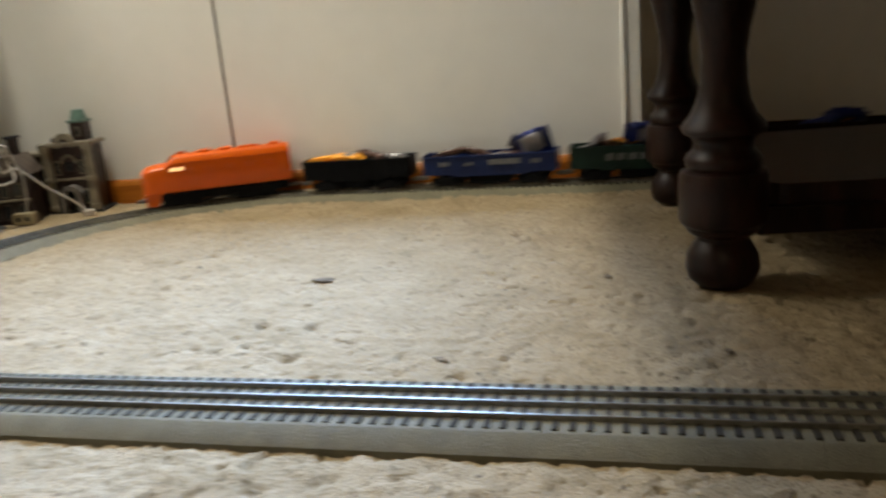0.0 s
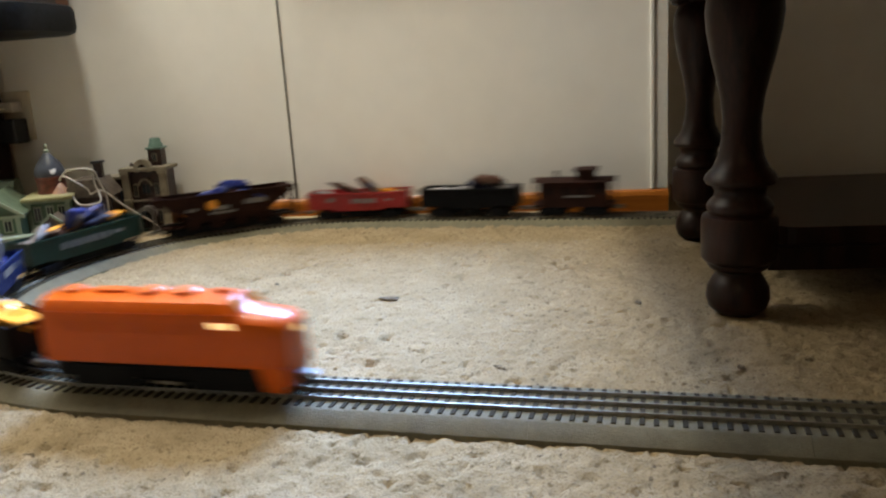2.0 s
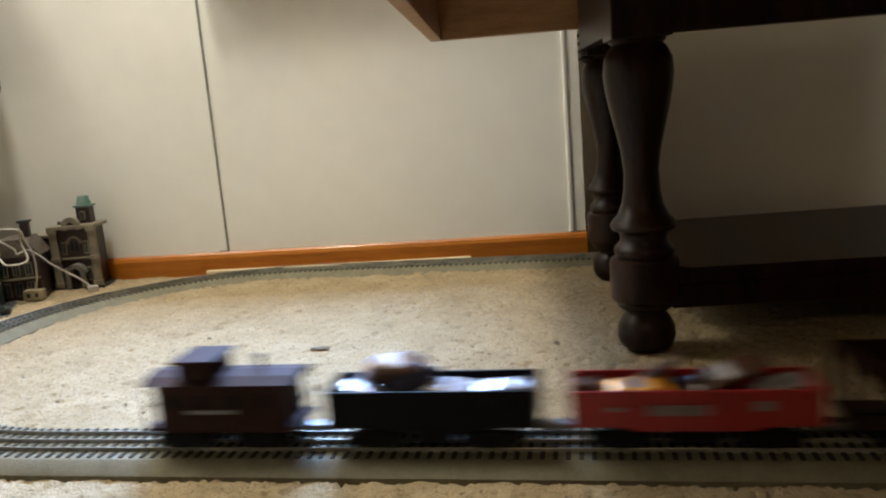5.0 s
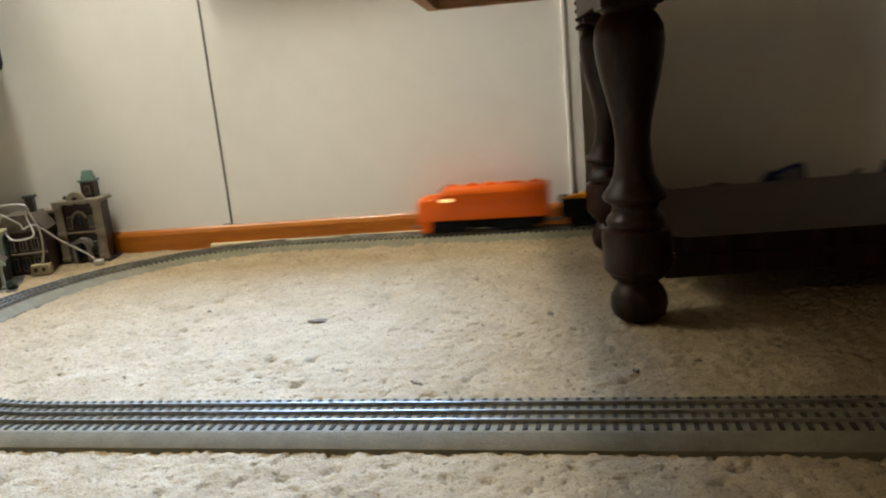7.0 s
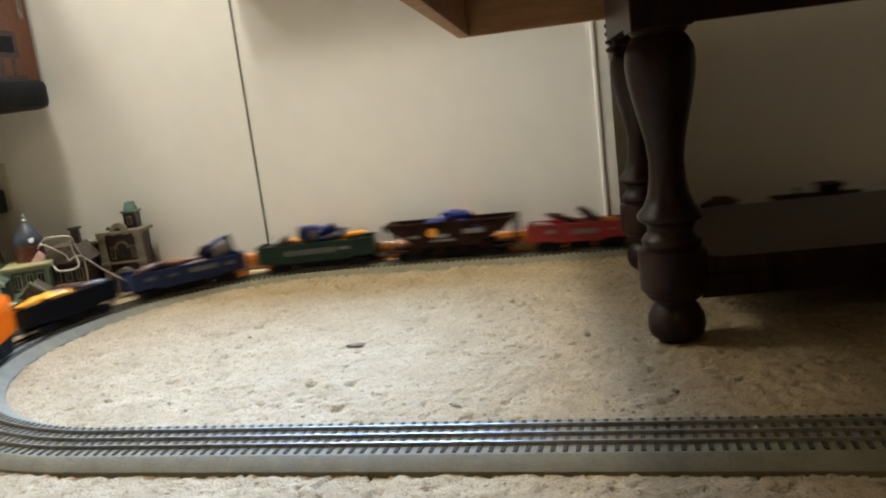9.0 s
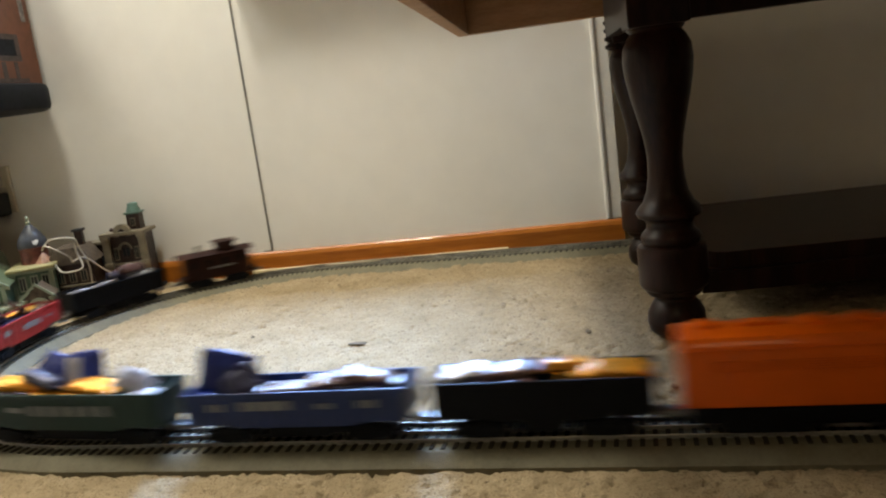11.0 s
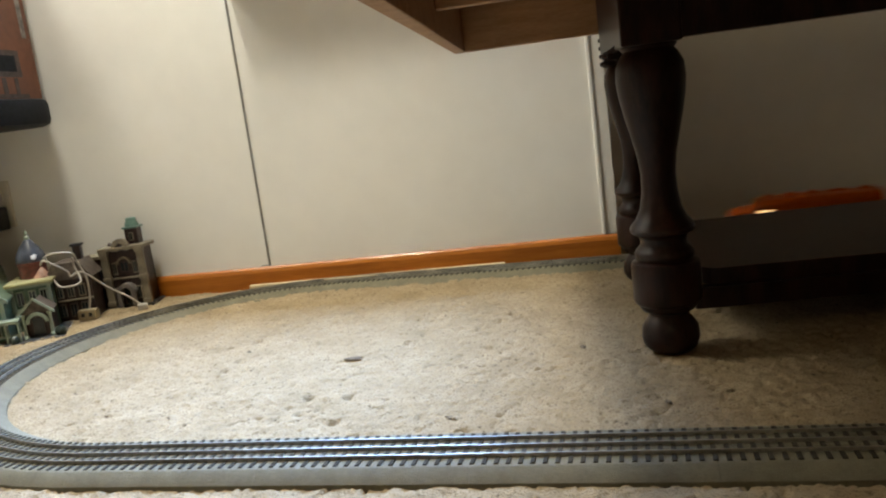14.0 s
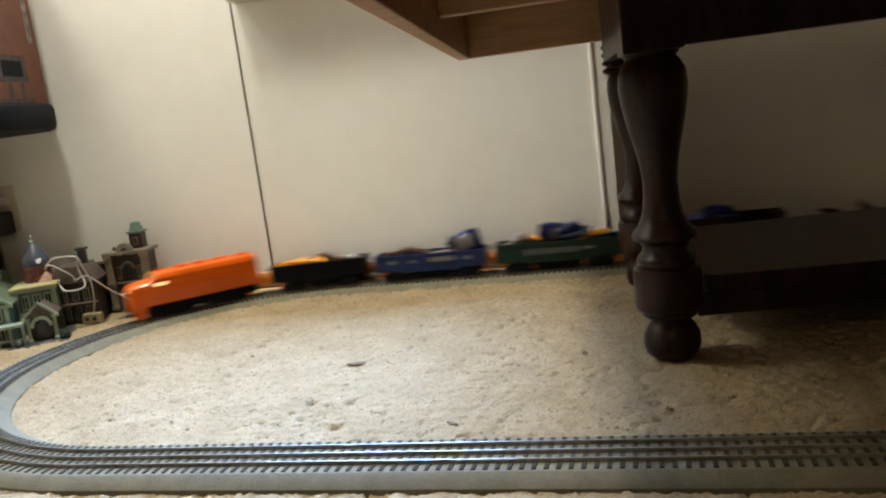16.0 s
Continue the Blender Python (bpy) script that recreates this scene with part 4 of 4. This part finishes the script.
def hopper(front, rear):
    car, half = car_base("toy_hopper_car", "dark brown toy hopper car with sloped ends and white lettering", front, rear, 0.050)
    w, zt = 0.031, 0.083
    for s in (-1, 1):
        bm = bmesh.new()
        y0, y1 = (w - 0.002, w) if s > 0 else (-w, -w + 0.002)
        prism(bm, [(-half + 0.006, zt), (-half + 0.006, zt - 0.010), (-half + 0.075, 0.030), (half - 0.075, 0.030), (half - 0.006, zt - 0.010), (half - 0.006, zt)], y0, y1)
        add_box(bm, -half, half, s * w - 0.002, s * w + 0.002, zt - 0.003, zt + 0.001, 0.0006)
        for i in range(9):
            x = -half + 0.055 + (2 * half - 0.110) * i / 8
            part("rib", box(x - 0.0015, x + 0.0015, min(s * w, s * (w + 0.0025)), max(s * w, s * (w + 0.0025)), 0.040 if 0 < i < 8 else 0.052, zt - 0.003), M_GBROWN, car)
        part("side_sheet", bm, M_GBROWN, car)
    for s in (-1, 1):
        bm = bmesh.new()
        prism(bm, [(s * (half - 0.006), zt), (s * (half - 0.009), zt), (s * (half - 0.078), 0.030), (s * (half - 0.072), 0.030)], -w + 0.002, w - 0.002)
        part("slope_sheet", bm, M_GBROWN, car)
        bm = bmesh.new()
        for y in (-w + 0.002, w - 0.002):
            add_box(bm, s * half - 0.003, s * half + 0.003, y - 0.002, y + 0.002, 0.024, zt + 0.001)
        add_box(bm, s * half - 0.002, s * half + 0.002, -w, w, zt - 0.004, zt + 0.001)
        for z in (0.036, 0.046, 0.056, 0.066):
            for y in (-w + 0.006, w - 0.006):
                add_box(bm, s * half - 0.001, s * half + 0.001, y - 0.006, y + 0.006, z, z + 0.0014)
        part("end_ladder", bm, M_GBROWN, car)
    for x in (-0.075, -0.025, 0.025, 0.075):
        bm = bmesh.new()
        prism(bm, [(x - 0.023, 0.0345), (x + 0.023, 0.0345), (x + 0.010, 0.012), (x - 0.010, 0.012)], -0.024, 0.024)
        part("hopper_bay", bm, M_GBROWN, car)
    part("underframe", box(-half + 0.002, half - 0.002, -0.006, 0.006, 0.020, 0.027, 0.001), M_GBLACK, car)
    part("belly", box(-half + 0.086, half - 0.086, -0.022, 0.022, 0.006, 0.0195, 0.001), M_GBLACK, car)
    part("end_deck", box(-half, -half + 0.05, -w, w, 0.0215, 0.0245), M_GBROWN, car)
    part("end_deck", box(half - 0.05, half, -w, w, 0.0215, 0.0245), M_GBROWN, car)
    part("load_floor", box(-0.12, 0.12, -w + 0.0022, w - 0.0022, 0.055, 0.058), M_GBROWN, car)
    for s in (-1, 1):
        y = s * (w + 0.003)
        part("lettering", box(-0.078, -0.034, y - 0.0005, y + 0.0005, 0.056, 0.066, 0, pose(0, 0, 0, 0, -12, 0) if s < 0 else None), M_LETTER, car)
        part("lettering", box(0.0, 0.030, y - 0.0005, y + 0.0005, 0.050, 0.058), M_LETTER, car)
        bm = lathe([(0.010, -0.0006), (0.010, 0.0006)], 20, None, pose(0.034, y, 0.062, 90))
        part("emblem", bm, M_GOLD, car)
        bars(car, -0.012, 0.042, y, (0.018, 0.014, 0.012), 0.005)
        bars(car, 0.066, 0.052, y, (0.010, 0.008), 0.006)
    return car


def caboose(front, rear):
    car, half = car_base("toy_caboose", "dark brown toy caboose with roof cupola and end platforms", front, rear, 0.040)
    w = 0.028
    part("body", box(-half + 0.014, half - 0.014, -w, w, 0.019, 0.070, 0.001), M_GBROWN, car)
    bm = bmesh.new()
    prism(bm, [(-w - 0.003, 0.070), (w + 0.003, 0.070), (w * 0.6, 0.0755), (0, 0.0775), (-w * 0.6, 0.0755)], -half, half, pose(0, 0, 0, 0, 0, 90))
    part("roof", bm, M_GBROWN, car)
    cup = part("cupola", box(-0.043, -0.006, -w * 0.86, w * 0.86, 0.074, 0.091, 0.001), M_GBROWN, car)
    part("cupola_roof", box(-0.048, -0.001, -w * 0.98, w * 0.98, 0.091, 0.0945, 0.0012), M_GBROWN, cup)
    part("smoke_stack", lathe([(0.003, 0.076), (0.003, 0.088), (0.0045, 0.089), (0.0045, 0.091)], 10, None, Matrix.Translation((0.035, 0.006, 0))), M_GBLACK, car)
    for s in (-1, 1):
        for x in (-0.05, -0.018, 0.018, 0.05):
            part("window", box(x - 0.005, x + 0.005, min(s * (w - 0.001), s * (w + 0.0008)), max(s * (w - 0.001), s * (w + 0.0008)), 0.046, 0.060), M_GBLACK, car)
        part("platform", box(min(s * (half - 0.0136), s * half), max(s * (half - 0.0136), s * half), -w, w, 0.021, 0.0245, 0.0006), M_GBROWN, car)
        bm = bmesh.new()
        for y in (-w + 0.002, 0, w - 0.002):
            add_box(bm, s * (half - 0.002) - 0.0008, s * (half - 0.002) + 0.0008, y - 0.0008, y + 0.0008, 0.0245, 0.046 if y == 0 else 0.0705)
        add_box(bm, s * (half - 0.002) - 0.0008, s * (half - 0.002) + 0.0008, -w + 0.002, w - 0.002, 0.044, 0.0456)
        part("end_railing", bm, M_GBROWN, car)
        bars(car, -0.035, 0.0395, s * (w + 0.0006), (0.012, 0.02, 0.014), 0.004)
    part("underframe", box(-half + 0.004, half - 0.004, -0.010, 0.010, 0.016, 0.0208, 0.001), M_GBLACK, car)
    return car


def wrapper(length, width, thick, m, seed):
    """A flat-packed sweet: a crinkled foil pack with crimped, notched ends."""
    rnd = random.Random(seed)
    bm = bmesh.new()
    nu, nv = 26, 18
    ph = rnd.random() * 6
    off = Vector((rnd.random() * 40, rnd.random() * 40, 0))
    grid = []
    for i in range(nu + 1):
        u = -1 + 2 * i / nu
        end = max(0.0, (abs(u) - 0.74) / 0.26)
        k = (1 - min(1.0, abs(u) / 0.84) ** 6) ** 0.5
        row = []
        for j in range(nv):
            a = 2 * math.pi * j / nv
            cy, cz = math.cos(a), math.sin(a)
            y = width / 2 * (0.80 + 0.20 * k if end == 0 else 0.80 + 0.20 * end) * abs(cy) ** 0.45 * (1 if cy >= 0 else -1)
            z = (thick / 2 * k + 0.0006) * abs(cz) ** 0.6 * (1 if cz >= 0 else -1)
            crease = noise.noise(Vector((u * length * 55, y * 55, cz)) + off) * 0.0024 + noise.noise(Vector((u * length * 140, y * 90, cz * 2)) + off) * 0.0012
            z += crease * (0.25 + k) * (1 if cz >= 0 else -0.6) + 0.0016 * math.sin(26 * y / width + ph) * end
            x = u * length / 2 + (0.0012 * (j % 2) if abs(u) == 1 else 0)
            row.append(bm.verts.new((x, y + crease * 0.6, z)))
        grid.append(row)
    for a, b in zip(grid, grid[1:]):
        for j in range(nv):
            bm.faces.new((a[j], a[(j + 1) % nv], b[(j + 1) % nv], b[j]))
    bm.faces.new(grid[0][::-1]), bm.faces.new(grid[-1])
    return bm


SWEETS = {"gold": (M_GOLD, "gold"), "silver": (M_SILVER, "silver"), "blue": (M_WBLUE, "blue"), "white": (M_WWHITE, "white"), "brown": (M_WBROWN, "brown"), "navy": (M_WDARK, "dark navy")}


def sweet(index, kind, x, y, z, length=0.06, width=0.026, thick=0.014, rx=0, ry=0, rz=0, band=None):
    """One wrapped sweet lying in car number index, at a place in that car's space."""
    m, word = SWEETS[kind]
    ob = thing("wrapped_candy", Matrix(), word + " foil wrapped candy lying in a toy railcar", "candy", "candy in the train")
    thick *= 0.72
    part("wrapper", wrapper(length, width, thick, m, len(CAND)), m, ob, smooth=True, angle=28)
    if band:
        bm = wrapper(length * 0.42, width * 0.9, thick * 1.08, SWEETS[band][0], len(CAND))
        part("printed_band", bm, SWEETS[band][0], ob, smooth=True, angle=28)
    CAND.append((ob, index, pose(x, y, z, rx, ry, rz)))
    return ob


locomotive()
gondola("toy_gondola", "black plastic toy gondola loaded with gold and silver candy", 0.318, 0.535, M_GBLACK, n=10)
gondola("toy_gondola", "blue plastic toy gondola loaded with blue and white candy", 0.560, 0.812, M_GBLUE, z1=0.058, n=14, letter=((-0.095, 0.040, (0.006, 0.006), 0.008), (-0.058, 0.040, (0.010, 0.012, 0.013, 0.012), 0.010), (0.030, 0.040, (0.006, 0.005), 0.006), (0.075, 0.040, (0.006, 0.008), 0.008)))
gondola("toy_gondola", "dark green plastic toy gondola loaded with gold and dark candy", 0.834, 1.102, M_GGREEN, z1=0.062, n=14, letter=((-0.076, 0.042, (0.022,), 0.006), (-0.042, 0.038, (0.009,), 0.012), (-0.022, 0.038, (0.009,), 0.012), (-0.002, 0.038, (0.009,), 0.012), (0.018, 0.038, (0.009,), 0.012), (0.038, 0.038, (0.009,), 0.012), (0.058, 0.038, (0.009,), 0.012)))
hopper(1.130, 1.418)
gondola("toy_gondola", "red plastic toy gondola with worn white lettering", 1.441, 1.662, M_GRED, z1=0.058, n=10, letter=((-0.075, 0.040, (0.012,), 0.004), (-0.040, 0.036, (0.008, 0.008, 0.008, 0.008, 0.008), 0.010), (0.052, 0.040, (0.014,), 0.009)))
gondola("toy_gondola", "black plastic toy gondola with a large wrapped candy", 1.692, 1.900, M_GBLACK, n=10)
caboose(1.930, 2.095)

# candy loads, car by car
for k, x, y, z, l, w, t, rx, ry, rz, b in (
        ("gold", 0.072, -0.004, 0.060, 0.075, 0.030, 0.016, 8, 6, 12, None), ("gold", 0.018, 0.006, 0.064, 0.068, 0.028, 0.015, -10, -4, 4, "silver"), ("brown", -0.030, -0.006, 0.064, 0.070, 0.028, 0.016, 10, -14, -14, "silver"), ("silver", -0.078, 0.004, 0.060, 0.050, 0.026, 0.014, 16, -8, 8, "brown"), ("gold", 0.05, 0.012, 0.048, 0.07, 0.026, 0.014, 0, 0, -6, None), ("brown", -0.05, 0.010, 0.044, 0.07, 0.026, 0.014, 0, 0, 6, None), ("brown", 0.0, -0.012, 0.045, 0.07, 0.026, 0.014, 0, 0, 3, None)):
    sweet(1, k, x, y, z, l, w, t, rx, ry, rz, b)
for k, x, y, z, l, w, t, rx, ry, rz, b in (
        ("brown", 0.075, 0.0, 0.062, 0.072, 0.030, 0.016, 6, 10, 8, "white"), ("brown", 0.030, -0.008, 0.060, 0.066, 0.026, 0.014, 12, -10, -10, "white"), ("brown", 0.045, 0.010, 0.048, 0.070, 0.026, 0.014, 0, 0, 6, None), ("white", -0.010, 0.004, 0.050, 0.070, 0.028, 0.014, 0, 4, 14, None), ("brown", -0.04, -0.008, 0.052, 0.06, 0.026, 0.012, 0, 0, 0, None),
        ("blue", -0.084, -0.002, 0.073, 0.062, 0.050, 0.014, 80, 16, 8, None), ("white", -0.082, 0.010, 0.073, 0.040, 0.034, 0.008, 84, 18, 8, None), ("navy", -0.060, -0.014, 0.066, 0.050, 0.034, 0.012, 60, -30, 8, None), ("blue", -0.100, -0.002, 0.045, 0.05, 0.03, 0.02, 0, 0, 20, None)):
    sweet(2, k, x, y, z, l, w, t, rx, ry, rz, b)
for k, x, y, z, l, w, t, rx, ry, rz, b in (
        ("white", 0.085, 0.0, 0.066, 0.045, 0.030, 0.018, 40, 30, 20, "silver"), ("white", 0.100, -0.006, 0.054, 0.05, 0.026, 0.014, 0, 0, -20, None), ("brown", 0.055, 0.006, 0.062, 0.05, 0.028, 0.018, 10, -15, 30, None), ("gold", 0.035, -0.010, 0.066, 0.070, 0.028, 0.016, 8, 4, -8, None), ("blue", 0.005, 0.004, 0.078, 0.066, 0.046, 0.018, 62, -8, 10, "white"), ("blue", -0.030, 0.008, 0.080, 0.050, 0.036, 0.014, 50, 24, -12, None), ("navy", -0.035, 0.0, 0.072, 0.075, 0.040, 0.020, -14, 10, -12, None), ("gold", -0.078, -0.004, 0.068, 0.075, 0.030, 0.016, 6, 4, 6, None), ("gold", -0.02, -0.014, 0.056, 0.08, 0.026, 0.014, 0, 0, 2, None), ("brown", -0.105, 0.0, 0.050, 0.04, 0.03, 0.018, 0, 0, 40, None)):
    sweet(3, k, x, y, z, l, w, t, rx, ry, rz, b)
for k, x, y, z, l, w, t, rx, ry, rz, b in (
        ("blue", -0.018, -0.004, 0.087, 0.072, 0.046, 0.028, 34, -4, 4, "gold"), ("gold", -0.03, -0.016, 0.080, 0.05, 0.03, 0.020, 40, 0, 20, None), ("blue", 0.02, 0.008, 0.080, 0.07, 0.040, 0.022, 20, 12, -20, None), ("blue", -0.05, 0.010, 0.074, 0.07, 0.034, 0.018, 0, -14, -20, None), ("white", 0.06, 0.0, 0.068, 0.05, 0.03, 0.016, 0, 0, 16, None)):
    sweet(4, k, x, y, z, l, w, t, rx, ry, rz, b)
for k, x, y, z, l, w, t, rx, ry, rz, b in (
        ("brown", 0.028, -0.004, 0.064, 0.084, 0.026, 0.012, 20, -20, 6, "white"), ("brown", -0.026, 0.006, 0.068, 0.060, 0.024, 0.012, -16, -38, -10, "navy"), ("gold", -0.050, -0.010, 0.056, 0.060, 0.026, 0.012, 12, -4, 4, "white"), ("white", 0.078, -0.004, 0.054, 0.044, 0.024, 0.012, 10, -12, 14, None), ("brown", -0.082, 0.002, 0.052, 0.05, 0.026, 0.014, 0, 8, -10, None), ("navy", 0.0, 0.010, 0.050, 0.07, 0.026, 0.014, 0, 0, 4, None)):
    sweet(5, k, x, y, z, l, w, t, rx, ry, rz, b)
for k, x, y, z, l, w, t, rx, ry, rz, b in (
        ("brown", -0.040, 0.004, 0.074, 0.068, 0.030, 0.026, 24, -4, 6, "white"), ("navy", -0.020, 0.0, 0.062, 0.05, 0.034, 0.030, 70, 10, 6, None), ("silver", -0.072, -0.008, 0.056, 0.045, 0.026, 0.012, 0, 10, -14, None), ("white", 0.014, -0.004, 0.056, 0.06, 0.026, 0.012, 14, 6, -10, "brown"), ("silver", 0.064, -0.004, 0.055, 0.06, 0.026, 0.012, 8, -4, 10, None), ("brown", 0.04, 0.012, 0.048, 0.07, 0.024, 0.014, 0, 0, 2, None)):
    sweet(6, k, x, y, z, l, w, t, rx, ry, rz, b)

# ---- ties, last ----
TIE_N = round(LOOP / 0.0121)
tie_mesh = bpy.data.meshes.new("tie")
bm = box(-0.0025, 0.0025, -0.0365, 0.0365, -0.001, 0.0011, 0.0)
for v in bm.verts:
    if v.co.z > 0:
        v.co.x *= 0.86
        v.co.y *= 0.985
bm.to_mesh(tie_mesh)
bm.free()
tie_mesh.materials.append(M_TIE)
rest = bmesh.new()
count = 0
for i in range(TIE_N):
    s = (i + 0.5) * LOOP / TIE_N
    x, y, h = track(s)
    m = Matrix.Translation((x, y, TZ + dip(x, y))) @ Matrix.Rotation(h, 4, "Z")
    seen = s < 1.16 or (s > L + math.pi * R + 0.35 and s < LOOP)
    if seen and count < 300:
        count += 1
        tie = new("tie", tie_mesh)
        tie.matrix_basis = m
        tie.parent = toy_track
    else:
        add_box(rest, -0.0025, 0.0025, -0.0365, 0.0365, -0.001, 0.0011, 0, m)
tagged(part("far_ties", rest, M_TIE, toy_track), kind="stuff")

# ---- motion of the train ----
# seconds and metres run by the nose; it slows in the bends
RUN = [(-0.5, -1.41), (0.0, -1.085), (0.2, -0.957), (0.7, -0.625), (1.2, -0.322), (1.7, -0.034), (2.2, 0.275), (2.7, 0.608), (3.0, 0.812), (3.5, 1.156), (4.0, 1.486),
       (7.0, 3.455), (8.5, 4.405), (11.0, 5.990), (12.5, 7.038), (14.0, 8.008), (14.5, 8.336), (16.0, 9.311), (16.5, 9.64)]
LAP = 5.130
BEND_EXTRA = LOOP - LAP


def nose_at(t):
    k = max(i for i, row in enumerate(RUN[:-2]) if row[0] <= t or i == 1) if t > 0 else 1
    (t0, a), (t1, b), (t2, c), (t3, d) = RUN[k - 1], RUN[k], RUN[k + 1], RUN[k + 2] if k + 2 < len(RUN) else (17.0, 9.99)
    h, u = t2 - t1, (t - t1) / (t2 - t1)
    m1, m2 = (c - a) / (t2 - t0) * h, (d - b) / (t3 - t1) * h
    return (2 * u ** 3 - 3 * u * u + 1) * b + (u ** 3 - 2 * u * u + u) * m1 + (-2 * u ** 3 + 3 * u * u) * c + (u ** 3 - u * u) * m2


def rail_place(s):
    """Metres run, to the place on the track."""
    s %= LAP
    bend = LAP - math.pi * R
    if s > bend:
        return track(LOOP - math.pi * R + (s - bend) * (math.pi * R + BEND_EXTRA) / (math.pi * R))
    return track(s + BEND_EXTRA)


def car_pose(t, a, b):
    """The pose of a car whose trucks run a and b metres behind the nose, and the turn of each truck on it."""
    s = nose_at(t)
    xa, ya, ha = rail_place(s - a)
    xb, yb, hb = rail_place(s - b)
    yaw = math.atan2(ya - yb, xa - xb)
    za, zb = dip(xa, ya), dip(xb, yb)
    pitch = math.atan2(zb - za, math.hypot(xa - xb, ya - yb))
    m = Matrix.Translation(((xa + xb) / 2, (ya + yb) / 2, RAIL_TOP + (za + zb) / 2)) @ Matrix.Rotation(yaw, 4, "Z") @ Matrix.Rotation(pitch, 4, "Y")
    turn = lambda h: (h - yaw + math.pi) % (2 * math.pi) - math.pi
    return m, turn(ha), turn(hb)


def motions():
    times = [i / 10 for i in range(161)]
    for car, a, b, trucks in TRAIN:
        poses = [(t, *car_pose(t, a, b)) for t in times]
        walk(car, [(t, m) for t, m, p, q in poses])
        for n, tr in enumerate(trucks):
            x = tr.location.x
            walk(tr, [(row[0], Matrix.Translation((x, 0, 0)) @ Matrix.Rotation(row[2 + n], 4, "Z")) for row in poses])
    for ob, index, local in CAND:
        car, a, b, trucks = TRAIN[index]
        walk(ob, [(t, car_pose(t, a, b)[0] @ local) for t in times])


motions()
